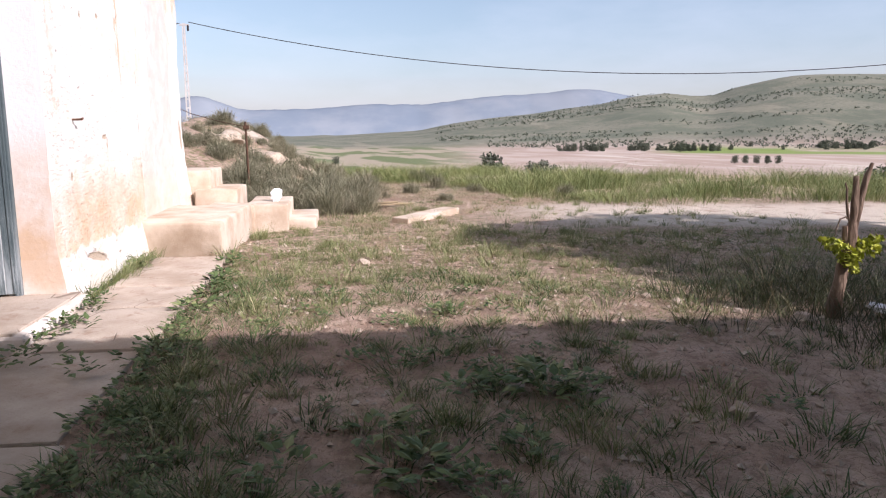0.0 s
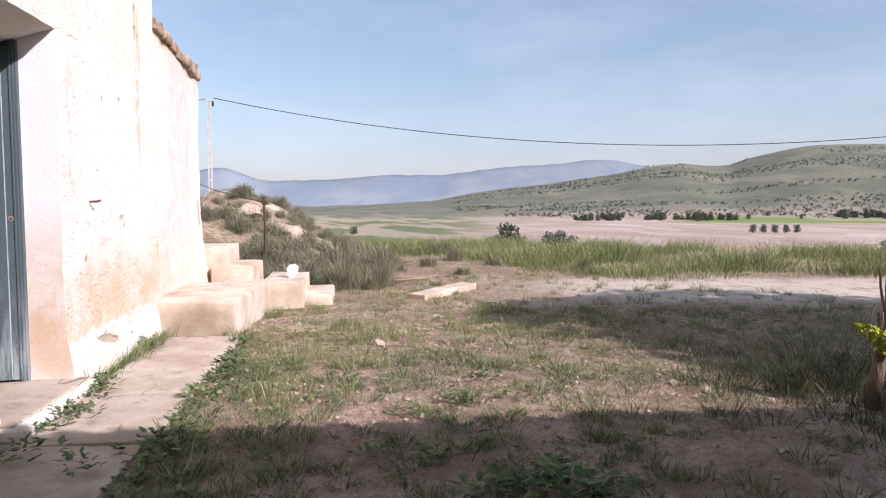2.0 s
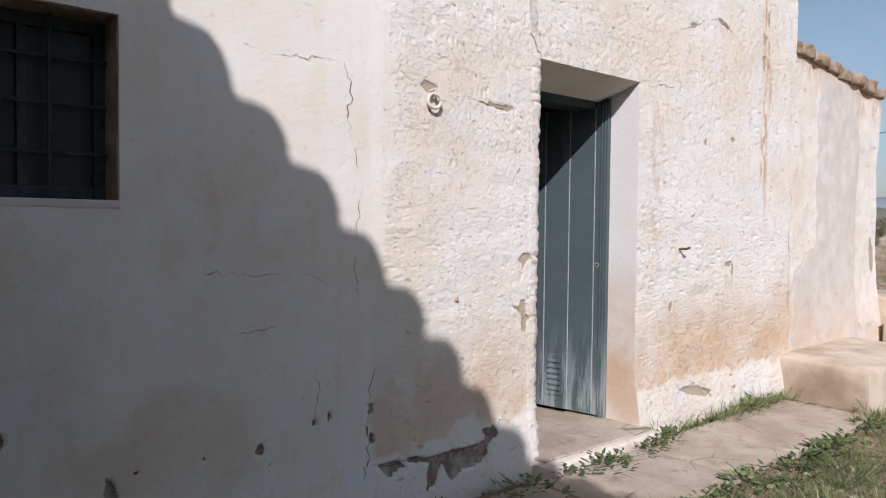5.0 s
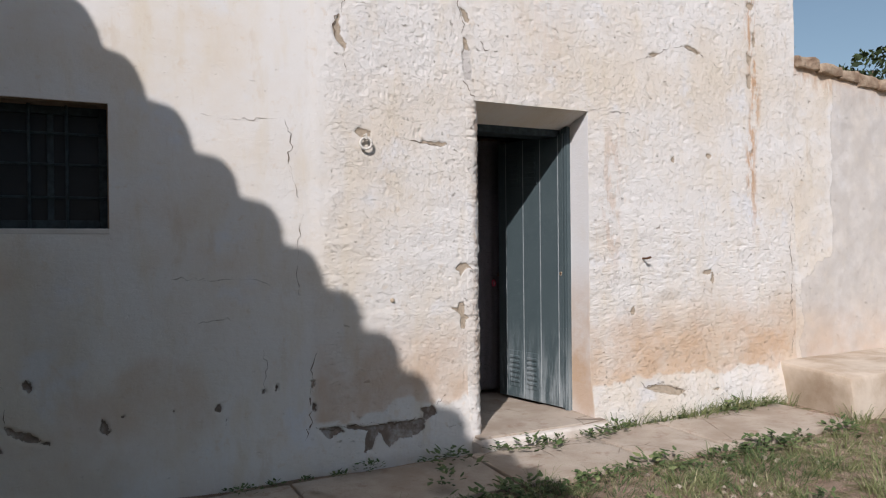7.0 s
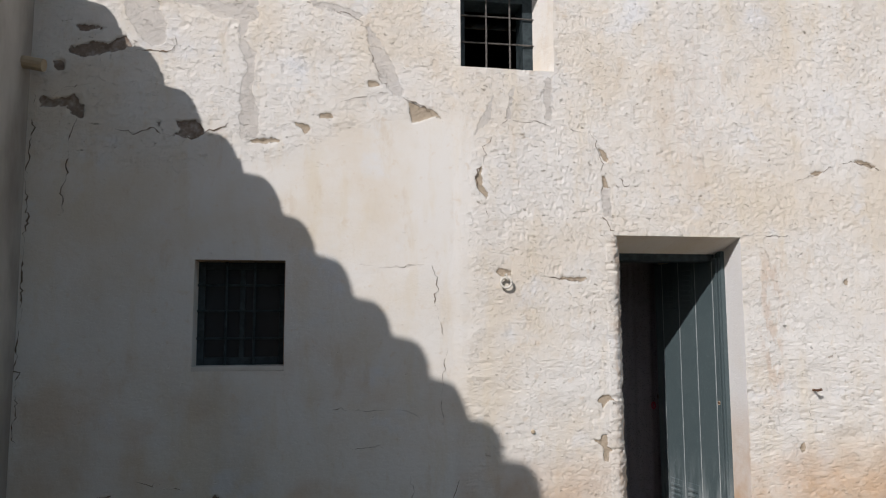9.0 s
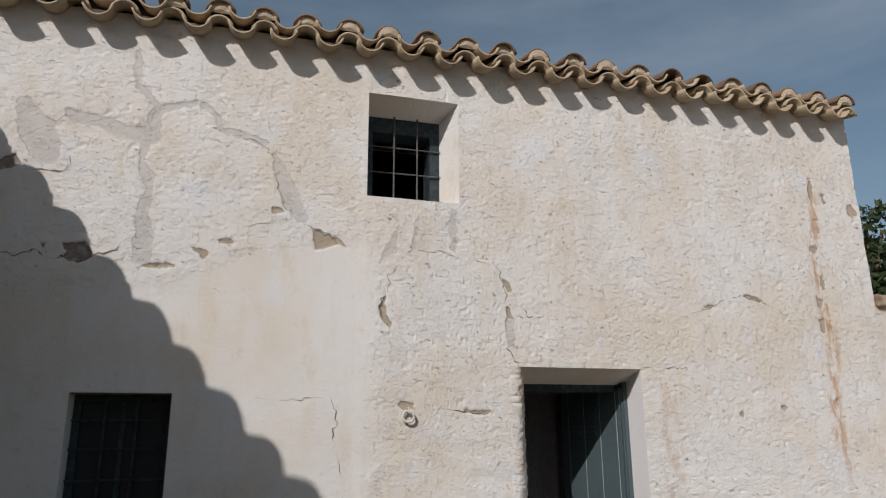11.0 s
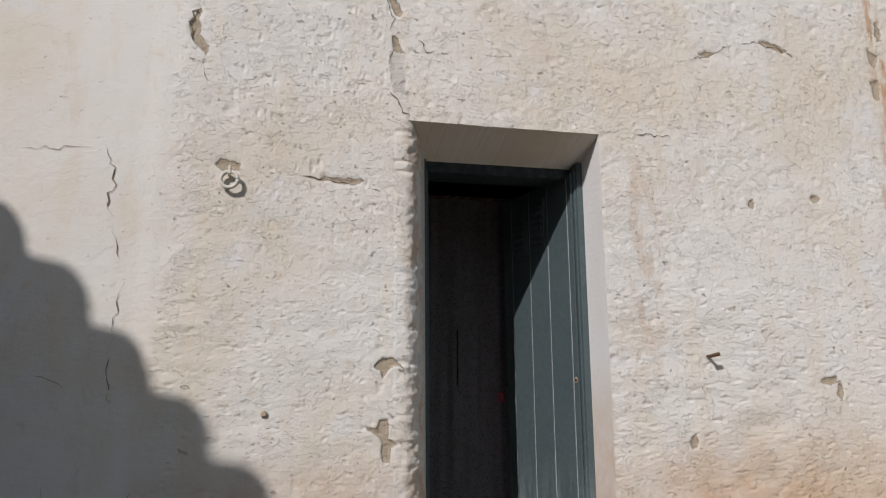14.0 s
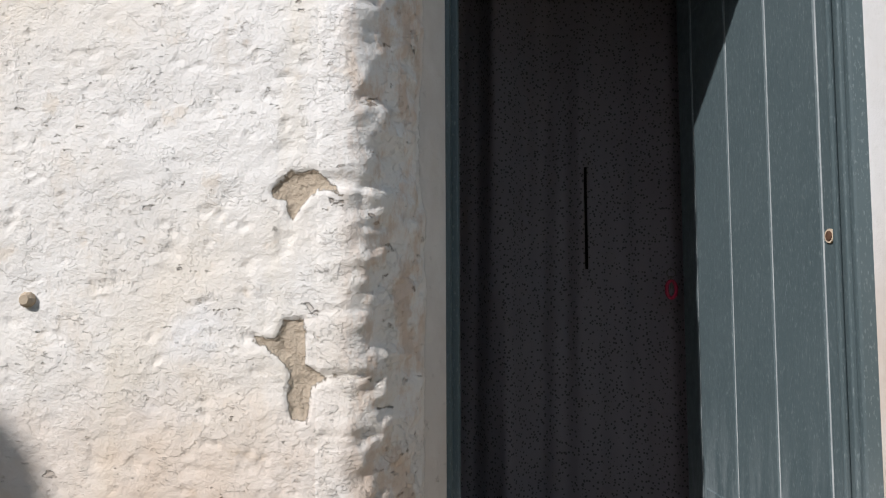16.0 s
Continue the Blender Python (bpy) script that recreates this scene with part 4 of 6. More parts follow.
# ---- roof tiles ----
def tile_mesh(name, radius, length, turned, material):
    """A half-round clay tile along +y, wide end at the origin; turned: a channel, hollow side up."""
    bm = bmesh.new()
    steps, thick = 8, 0.013
    loops = []
    for k, (y, r) in enumerate(((0.0, radius), (length, radius * 0.84))):
        outer, inner = [], []
        for i in range(steps + 1):
            a = radians(-78 + 156 * i / steps)
            for ring, rr in ((outer, r), (inner, r - thick)):
                p = Vector((rr * math.sin(a), y, rr * math.cos(a)))
                ring.append(bm.verts.new(p))
        loops.append((outer, inner))
    (o0, i0), (o1, i1) = loops
    for i in range(steps):
        bm.faces.new((o0[i], o0[i + 1], o1[i + 1], o1[i]))
        bm.faces.new((i0[i], i1[i], i1[i + 1], i0[i + 1]))
        bm.faces.new((o0[i], i0[i], i0[i + 1], o0[i + 1]))
        bm.faces.new((o1[i], o1[i + 1], i1[i + 1], i1[i]))
    for i in (0, steps):
        bm.faces.new((o0[i], o1[i], i1[i], i0[i]))
    for v in bm.verts:
        v.co.z -= radius * math.cos(radians(78)) if not turned else radius
        if turned:
            v.co.z = -v.co.z - radius
    me = mesh_of(bm, name)
    if turned:
        for v in me.vertices:
            v.co.z += radius
    me.materials.append(material)
    me.polygons.foreach_set("use_smooth", [True] * len(me.polygons))
    return me


COVER = tile_mesh("cover_tile", 0.088, 0.42, False, MAT_TILE)
COVER_DARK = tile_mesh("top_tile", 0.094, 0.42, False, MAT_TILE_DARK)
CHANNEL = tile_mesh("channel_tile", 0.088, 0.42, True, MAT_TILE)


def plug_mesh():
    bm = bmesh.new()
    rim = [bm.verts.new((0.074 * math.sin(radians(-85 + 17 * i)), 0.0, 0.074 * math.cos(radians(-85 + 17 * i)))) for i in range(11)]
    far = [bm.verts.new((v.co.x, 0.12, v.co.z)) for v in rim]
    mid = bm.verts.new((0.0, -0.012, 0.03))
    for i in range(10):
        bm.faces.new((rim[i], rim[i + 1], mid))
        bm.faces.new((rim[i], far[i], far[i + 1], rim[i + 1]))
    bm.faces.new((rim[0], mid, rim[10]))
    me = mesh_of(bm, "mortar_plug")
    me.materials.append(MAT_MORTAR)
    return me


PLUG = plug_mesh()
rng = random.Random(7)


def eave(parent, place, columns, pitch, tip_lower, tip_upper, z_low, plugs, half=0.1325):
    """Two courses of half-round tiles. place(u) is the frame of column u: x along the eave, y up the roof."""
    for k in range(columns):
        jog = lambda a: rng.uniform(-a, a)
        for mesh, du, dy, dz, nm in ((CHANNEL, 0.0, tip_lower, 0.0, "channel_tile"), (COVER, half, tip_lower + 0.035, 0.068, "cover_tile"),
                                     (CHANNEL, 0.0, tip_upper, 0.105, "channel_tile"), (COVER_DARK, half, tip_upper + 0.02, 0.168, "cover_tile")):
            ob = new(nm, mesh)
            ob.parent = parent
            ob.matrix_local = place(k) @ pose(du + jog(0.008), dy + jog(0.018), z_low + dz + jog(0.007), pitch + jog(1.5), jog(4), jog(2.5))
        if plugs and rng.random() < 0.85:
            ob = new("mortar_plug", PLUG)
            ob.parent = parent
            ob.matrix_local = place(k) @ pose(half, tip_upper + 0.035 + jog(0.012), z_low + 0.158, pitch, jog(3), 0)


eave(loft, lambda k: pose(2.697 - 0.265 * k, 0, 0), 24, 14, -0.15, -0.12, 4.082, True)


def tile_field(name, parent, origin, columns, rows, pitch):
    """The rest of a roof's tiles, in one mesh."""
    verts, faces = [], []
    for c in range(columns):
        for r in range(rows):
            for me, du, dz in ((CHANNEL, 0.0, 0.0), (COVER_DARK, 0.1325, 0.047)):
                m = origin @ pose(0.265 * c, 0, 0) @ pose(du + rng.uniform(-0.006, 0.006), 0.36 * r * math.cos(radians(pitch)), dz + 0.36 * r * math.sin(radians(pitch)), pitch - 2)
                base = len(verts)
                verts += [tuple(m @ v.co) for v in me.vertices]
                faces += [[base + i for i in p.vertices] for p in me.polygons]
    ob = part(name, raw_mesh(name, verts, faces), MAT_TILE_DARK, parent, "", True)
    tagged(ob, kind="stuff")


tile_field("roof_tiles", loft, pose(-3.40, 0.24, 4.26), 24, 13, 15)

wing_roof = part("roof_wing", box(-7.7, WING_X + 0.02, -9.3, 0.0, 3.60, 3.66), MAT_MORTAR)
for v in wing_roof.data.vertices:
    v.co.z += 0.27 * (WING_X - v.co.x)
tagged(wing_roof, "clay tiled roof of the side wing", "roof", kind="structure")
eave(wing_roof, lambda k: pose(-3.355, -0.2525 * k, 3.508 - 0.0017 * k, 0, 0, 90), 36, 15, 0.0, 0.02, 0.0, False, 0.126)
tile_field("roof_tiles", wing_roof, pose(-3.60, -8.94, 3.66, 0, 0, 90), 34, 11, 15)
stub = part("clay_pipe", tube([(-3.46, -0.10, 3.02), (-3.34, -0.11, 3.0)], 0.035, sides=12), MAT_TILE)
tagged(stub, "short round clay pipe stub set in the wing wall", "pipe")

# ---- the door ----
door = empty("door_1", (0.84, 0.25, 0.10))
tagged(door, "open blue-green plank door with chalky worn paint", "door", kind="structure")
HINGE = Vector((0.845, 0.215, 0.10))
FREE = Vector((0.7094, 0.884, 0.10))
LEAF = (FREE - HINGE).length
ANGLE = math.degrees(math.atan2(FREE.y - HINGE.y, FREE.x - HINGE.x))


def leaf_frame():
    """x runs from the hinge to the free edge, y away from the doorway's clear side."""
    return Matrix.Translation((0, 0, 0)) @ Matrix.Translation(HINGE - Vector((0.84, 0.25, 0.10))) @ pose(0, 0, 0, 0, 0, ANGLE)


def leaf_piece(name, bm, material, label="", parent=None):
    me = mesh_of(bm, name)
    ob = part(name, me, material, parent or door, label)
    if parent is None:
        ob.matrix_local = leaf_frame()
    return ob


edges = [0.016, 0.067, 0.240, 0.413, 0.595, LEAF]
leaf_core = leaf_piece("door_leaf", box(0.050, LEAF - 0.004, -0.022, 0.0235, 0.014, 1.913), MAT_GROOVE, "planked door leaf")
for a, b in zip(edges, edges[1:]):
    plank = leaf_piece("plank", box(a + 0.003, b - 0.003, 0.008, 0.026, 0.012, 1.915, 0.0025, segments=1), MAT_DOOR)
for a, b in ((0.268, 0.388), (0.442, 0.566)):
    for z0 in (0.09, 1.58):
        vent = leaf_piece("vent_panel", box(a, b, 0.024, 0.031, z0, z0 + 0.27, 0.003, segments=1), MAT_DOOR)
        for k in range(6):
            slat = part("vent_slat", box(a + 0.012, b - 0.012, 0.030, 0.040, z0 + 0.035 + 0.036 * k, z0 + 0.055 + 0.036 * k, 0.003, segments=1), MAT_DOOR, vent)
stile = leaf_piece("door_stile", box(0.016, 0.026, 0.024, 0.034, 0.012, 1.915, 0.003), MAT_DOOR)
leaf_piece("lock_hole", tube([(0.042, 0.020, 0.945), (0.042, 0.0300, 0.945)], 0.013, sides=14), MAT_MORTAR, "worn round hole for a missing knob")
# Nothing is bored: this dark disc stands for the shade in the hole.
leaf_piece("hole_shade", tube([(0.042, 0.024, 0.945), (0.042, 0.0308, 0.945)], 0.0095, sides=12), MAT_IRON)
latch = leaf_piece("latch", box(LEAF - 0.005, LEAF + 0.035, -0.02, 0.01, 0.905, 0.935, 0.004), MAT_IRON, "black iron latch")
frame_bits = [("door_frame", box(0.080, 0.118, 0.250, 0.43, 0.09, 2.05, 0.006)), ("door_frame", box(0.830, 0.874, 0.200, 0.272, 0.09, 2.06, 0.006)),
              ("door_frame", box(0.118, 0.830, 0.275, 0.44, 1.995, 2.066, 0.006)), ("door_frame", box(0.112, 0.132, 0.275, 0.295, 0.09, 2.02, 0.004)), ("door_frame", box(0.820, 0.832, 0.212, 0.232, 0.09, 2.02, 0.004))]
# The top member takes a near-black material to paint in its shade.
for nm, b in frame_bits:
    ob = part(nm, b, MAT_BARS_AND_SHADE if b is frame_bits[2][1] else MAT_DOOR, door)
    ob.matrix_parent_inverse = Matrix.Translation((-0.84, -0.25, -0.10))

keys = empty("key_ring", (0.660, 0.910, 1.0))
tagged(keys, "small keys with a red fob hanging in the door lock", "keys")
loop = bmesh.new()
tube([(0.012 * math.cos(a), 0, 0.012 * math.sin(a)) for a in np.linspace(0, 2 * math.pi, 13)], 0.0015, loop, 6)
part("ring", loop, MAT_BARS, keys)
fob = tube([(0.013 * math.cos(t), 0, -0.045 + 0.024 * math.sin(t)) for t in np.linspace(0, 2 * math.pi, 17)], 0.005, None, 6)
part("fob", fob, MAT_RED, keys, "translucent red plastic fob")
part("key", box(-0.003, 0.003, -0.002, 0.002, -0.045, -0.008, 0.001, segments=1), MAT_BARS, keys)


def curtain():
    bm = bmesh.new()
    cols, rows = 90, 26
    grid = []
    for j in range(rows + 1):
        z = 0.12 + 1.94 * j / rows
        line = []
        for i in range(cols + 1):
            u = i / cols
            x = 0.02 + 0.76 * u
            fold = 0.045 * math.sin(u * 19 + 0.5 * math.sin(z * 1.3)) * (0.22 + 0.78 * math.exp(-((u - 0.17) / 0.22) ** 2)) + 0.006 * math.sin(u * 41 + z) + 0.004 * math.sin(u * 73 - 2 * z)
            line.append(bm.verts.new((x, 1.0 + fold, z)))
        grid.append(line)
    for j in range(rows):
        for i in range(cols):
            if 49 <= i <= 49 and 12 <= j <= 15:
                continue
            bm.faces.new((grid[j][i], grid[j][i + 1], grid[j + 1][i + 1], grid[j + 1][i]))
    bmesh.ops.solidify(bm, geom=bm.faces[:], thickness=0.002)
    return bm


drape = empty("curtain", (0.43, 1.0, 0.12))
tagged(drape, "grey dotted cloth curtain hanging inside the doorway", "curtain")
ob = part("cloth", curtain(), MAT_CURTAIN, drape, "", True)
ob.matrix_parent_inverse = Matrix.Translation((-0.43, -1.0, -0.12))
rod = part("rod", tube([(0.02, 1.0, 2.07), (0.86, 1.0, 2.07)], 0.011), MAT_IRON, drape)
rod.matrix_parent_inverse = Matrix.Translation((-0.43, -1.0, -0.12))
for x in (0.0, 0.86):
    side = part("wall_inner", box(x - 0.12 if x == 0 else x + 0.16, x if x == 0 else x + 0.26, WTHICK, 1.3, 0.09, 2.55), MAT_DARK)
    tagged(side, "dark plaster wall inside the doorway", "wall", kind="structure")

sill = part("door_step", box(-0.07, 0.93, -0.165, 0.0, -0.06, 0.085, 0.035, segments=3), MAT_SILL)
for v in sill.data.vertices:
    v.co.y += 0.012 * math.sin(v.co.x * 9)
tagged(sill, "low limewashed doorstep with a rounded worn edge", "doorstep")
tread = part("threshold", box(-0.05, 0.90, -0.11, 0.46, 0.04, 0.098, 0.006), MAT_CONCRETE)
tagged(tread, "worn concrete threshold under the door", "threshold")


# ---- windows ----
def bar(x0, z0, x1, z1, y, r, bm=None):
    return tube([(x0, y, z0), (x1, y, z1)], r, bm, 6)


win_low = empty("window_1")
tagged(win_low, "small recessed window with dark blue bars and panes", "window", kind="structure")
a, b, c, d = WIN1
for nm, q in (("window_frame_or_shade", (a - 0.01, a + 0.04, c, d)), ("window_frame_or_shade", (b - 0.04, b + 0.01, c, d)), ("window_frame_or_shade", (a + 0.04, b - 0.04, d - 0.045, d + 0.01)),
              ("window_frame_or_shade", (a + 0.04, b - 0.04, c - 0.01, c + 0.05)), ("mullion", ((a + b) / 2 - 0.015, (a + b) / 2 + 0.015, c + 0.05, d - 0.045))):
    part(nm, box(q[0], q[1], 0.15, 0.20, q[2], q[3], 0.004), MAT_BARS_AND_SHADE, win_low)


def glass():
    m = Nodes("dusty_glass", 0.35)
    m.b.inputs["Specular IOR Level"].default_value = 0.3
    return m.done(m.mix(m.noise(9.0, 4), (0.006, 0.009, 0.012), (0.018, 0.024, 0.030)))


MAT_GLASS = glass()
for q in ((b - 0.004, b + 0.004, c + 0.006, d - 0.004), (a + 0.004, b - 0.004, d - 0.004, d + 0.004)):
    part("reveal_lining", box(q[0], q[1], 0.012, 0.15, q[2], q[3]), MAT_LINING, win_low, "brown stained reveal")
for k in range(2):
    x0 = a + 0.04 + k * ((b - a) / 2 - 0.025)
    part("pane", box(x0, x0 + (b - a) / 2 - 0.055, 0.172, 0.178, c + 0.05, d - 0.045), MAT_GLASS, win_low, "dusty dark pane")
for x in (a + 0.165, a + 0.325):
    part("bar", bar(x, c - 0.02, x, d + 0.02, 0.115, 0.008), MAT_BARS_AND_SHADE, win_low)
for z in (1.50, 1.66, 1.81):
    part("bar", bar(a - 0.02, z, b + 0.02, z, 0.128, 0.007), MAT_BARS_AND_SHADE, win_low)
part("window_sill", box(a - 0.004, b + 0.004, -0.005, 0.15, c - 0.022, c + 0.006, 0.006), MAT_CEMENT, win_low, "thin limewashed sill")

win_high = empty("window_2")
tagged(win_high, "deep upper window opening with a pale iron grille", "window", kind="structure")
a, b, c, d = WIN2
for x in (-0.775, -0.615):
    part("bar", bar(x, c - 0.03, x, d + 0.03, 0.205, 0.0062), MAT_BARS, win_high)
for z in (3.235, 3.42, 3.602):
    part("bar", bar(a - 0.03, z, b + 0.03, z, 0.214, 0.0052), MAT_BARS, win_high)
# Right panel and deep top block stand for the recess's black shade.
for q in ((a + 0.025, a + 0.075, c, d - 0.05), (a + 0.075, b - 0.135, d - 0.165, d - 0.045), (b - 0.135, b - 0.062, c, d - 0.045)):
    part("window_frame_or_shade", box(q[0], q[1], 0.226, 0.40, q[2], q[3], 0.004), MAT_BARS_AND_SHADE, win_high, "dark weathered wooden frame")

# ---- iron fittings on the front ----
ring_set = empty("tethering_ring", (-0.722, -0.016, 1.872))
tagged(ring_set, "limewashed iron tethering ring hanging on the wall", "ring")
part("staple", tube([(0, 0.03, 0.0), (0, -0.02, 0.005), (0, -0.024, -0.02), (0, 0.03, -0.025)], 0.006), MAT_RING, ring_set)
loop = bmesh.new()
tube([(0.032 * math.cos(t), -0.014 - 0.005 * math.cos(t), -0.046 + 0.032 * math.sin(t)) for t in np.linspace(0, 2 * math.pi, 25)], 0.0075, loop, 8)
part("ring", loop, MAT_RING, ring_set, "", True)

hook = empty("iron_peg", (1.326, -0.01, 1.142))
tagged(hook, "bent rusty iron peg driven into the wall", "peg")
part("shank", tube([(0, 0.06, 0.0), (0, -0.035, 0.003), (0.002, -0.045, 0.005)], 0.007, sides=8), MAT_IRON, hook)
part("head", tube([(-0.014, -0.046, 0.003), (0.018, -0.046, 0.010)], 0.008, sides=8), MAT_IRON, hook)
stud = part("wooden_plug", tube([(-0.562, 0.03, 0.935), (-0.562, -0.012, 0.935), (-0.562, -0.018, 0.935)], [0.013, 0.013, 0.008], sides=12), MAT_MORTAR)
tagged(stud, "small round wooden plug sticking out of the wall", "plug")


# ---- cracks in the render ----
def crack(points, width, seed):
    """A ragged dark ribbon along the wall face, coloured like the shade inside a crack."""
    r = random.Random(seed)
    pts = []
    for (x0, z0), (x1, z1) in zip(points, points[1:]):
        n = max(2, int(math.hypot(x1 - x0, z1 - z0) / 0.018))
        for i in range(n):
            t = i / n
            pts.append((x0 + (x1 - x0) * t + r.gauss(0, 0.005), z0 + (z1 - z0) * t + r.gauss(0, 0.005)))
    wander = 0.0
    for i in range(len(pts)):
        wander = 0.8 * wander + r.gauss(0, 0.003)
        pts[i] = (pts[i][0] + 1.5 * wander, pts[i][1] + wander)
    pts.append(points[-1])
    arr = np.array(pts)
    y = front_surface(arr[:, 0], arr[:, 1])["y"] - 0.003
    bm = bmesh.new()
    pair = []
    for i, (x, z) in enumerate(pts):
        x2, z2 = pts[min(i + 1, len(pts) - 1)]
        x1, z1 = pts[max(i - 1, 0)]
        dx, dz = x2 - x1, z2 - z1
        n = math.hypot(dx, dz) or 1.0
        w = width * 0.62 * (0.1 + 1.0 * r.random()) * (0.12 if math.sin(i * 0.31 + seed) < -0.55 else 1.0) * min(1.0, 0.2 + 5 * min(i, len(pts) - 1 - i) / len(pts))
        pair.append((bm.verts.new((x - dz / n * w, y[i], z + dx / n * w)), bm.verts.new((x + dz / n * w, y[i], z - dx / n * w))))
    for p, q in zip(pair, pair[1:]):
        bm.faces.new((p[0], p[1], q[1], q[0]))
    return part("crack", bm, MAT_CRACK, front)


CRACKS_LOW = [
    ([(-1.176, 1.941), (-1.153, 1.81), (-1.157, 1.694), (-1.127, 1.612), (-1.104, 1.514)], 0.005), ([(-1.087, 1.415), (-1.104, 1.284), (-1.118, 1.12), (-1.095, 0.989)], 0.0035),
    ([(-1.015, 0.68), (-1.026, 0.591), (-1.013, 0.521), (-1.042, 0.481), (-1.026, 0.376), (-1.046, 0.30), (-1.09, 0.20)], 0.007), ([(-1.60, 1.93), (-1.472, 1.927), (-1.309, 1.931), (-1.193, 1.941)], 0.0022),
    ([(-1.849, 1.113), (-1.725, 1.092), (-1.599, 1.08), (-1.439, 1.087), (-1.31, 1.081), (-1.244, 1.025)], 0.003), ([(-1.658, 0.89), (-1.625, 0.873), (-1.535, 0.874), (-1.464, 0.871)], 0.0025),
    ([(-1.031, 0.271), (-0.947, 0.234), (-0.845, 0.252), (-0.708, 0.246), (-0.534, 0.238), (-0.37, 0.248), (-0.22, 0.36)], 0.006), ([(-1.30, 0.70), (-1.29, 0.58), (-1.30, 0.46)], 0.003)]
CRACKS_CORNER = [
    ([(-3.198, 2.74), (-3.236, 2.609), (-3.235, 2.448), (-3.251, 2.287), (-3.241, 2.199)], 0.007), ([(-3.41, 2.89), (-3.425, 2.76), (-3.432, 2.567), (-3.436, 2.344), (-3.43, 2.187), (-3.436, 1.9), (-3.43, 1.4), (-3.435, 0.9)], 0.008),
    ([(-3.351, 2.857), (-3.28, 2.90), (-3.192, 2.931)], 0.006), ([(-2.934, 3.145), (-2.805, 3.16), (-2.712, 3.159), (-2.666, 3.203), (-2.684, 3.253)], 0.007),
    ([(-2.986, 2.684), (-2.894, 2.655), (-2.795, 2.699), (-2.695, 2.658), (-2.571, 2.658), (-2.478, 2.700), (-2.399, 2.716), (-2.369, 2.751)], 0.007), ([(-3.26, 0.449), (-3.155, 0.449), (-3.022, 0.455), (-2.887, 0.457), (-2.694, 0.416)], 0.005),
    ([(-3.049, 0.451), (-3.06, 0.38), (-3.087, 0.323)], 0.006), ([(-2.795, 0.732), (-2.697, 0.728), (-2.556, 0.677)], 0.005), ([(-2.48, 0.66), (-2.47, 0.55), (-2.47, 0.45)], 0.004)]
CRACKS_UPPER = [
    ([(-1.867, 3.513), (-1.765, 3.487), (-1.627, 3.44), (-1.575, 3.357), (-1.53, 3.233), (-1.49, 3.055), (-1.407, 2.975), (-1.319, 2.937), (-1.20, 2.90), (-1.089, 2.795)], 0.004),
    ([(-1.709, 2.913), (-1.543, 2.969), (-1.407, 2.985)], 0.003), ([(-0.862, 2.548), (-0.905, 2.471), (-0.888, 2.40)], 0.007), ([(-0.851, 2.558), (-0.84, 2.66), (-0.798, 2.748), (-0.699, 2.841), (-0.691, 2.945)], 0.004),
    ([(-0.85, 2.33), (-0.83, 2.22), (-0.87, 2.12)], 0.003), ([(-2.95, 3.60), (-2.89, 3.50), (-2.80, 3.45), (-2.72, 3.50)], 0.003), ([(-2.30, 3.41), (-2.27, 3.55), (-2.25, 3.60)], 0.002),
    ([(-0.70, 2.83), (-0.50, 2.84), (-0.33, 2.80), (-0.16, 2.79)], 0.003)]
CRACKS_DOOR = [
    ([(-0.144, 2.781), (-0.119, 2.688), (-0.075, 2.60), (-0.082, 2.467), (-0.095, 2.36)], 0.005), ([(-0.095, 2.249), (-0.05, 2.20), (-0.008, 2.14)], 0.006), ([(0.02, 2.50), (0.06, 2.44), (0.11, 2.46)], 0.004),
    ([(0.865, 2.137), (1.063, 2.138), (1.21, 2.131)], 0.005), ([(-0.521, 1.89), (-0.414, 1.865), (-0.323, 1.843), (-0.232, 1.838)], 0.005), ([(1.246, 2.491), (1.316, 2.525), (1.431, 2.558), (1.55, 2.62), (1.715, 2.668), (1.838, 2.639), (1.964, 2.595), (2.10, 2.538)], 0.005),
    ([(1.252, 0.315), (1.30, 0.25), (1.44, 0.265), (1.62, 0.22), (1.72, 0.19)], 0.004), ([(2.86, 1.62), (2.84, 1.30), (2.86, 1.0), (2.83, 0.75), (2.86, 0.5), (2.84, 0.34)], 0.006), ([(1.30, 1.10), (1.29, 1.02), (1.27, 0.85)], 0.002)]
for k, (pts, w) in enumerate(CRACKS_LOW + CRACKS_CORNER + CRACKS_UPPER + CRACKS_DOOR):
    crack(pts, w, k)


# ---- the stair block and the concrete strip ----
def worn(bm, amount, seed, cuts=3):
    bmesh.ops.subdivide_edges(bm, edges=bm.edges[:], cuts=cuts, use_grid_fill=True)
    for v in bm.verts:
        n = noise.noise_vector(v.co * 3.1 + Vector((seed, 0, 0))) * amount + noise.noise_vector(v.co * 11 + Vector((0, seed, 0))) * amount * 0.4
        v.co += n
    return bm


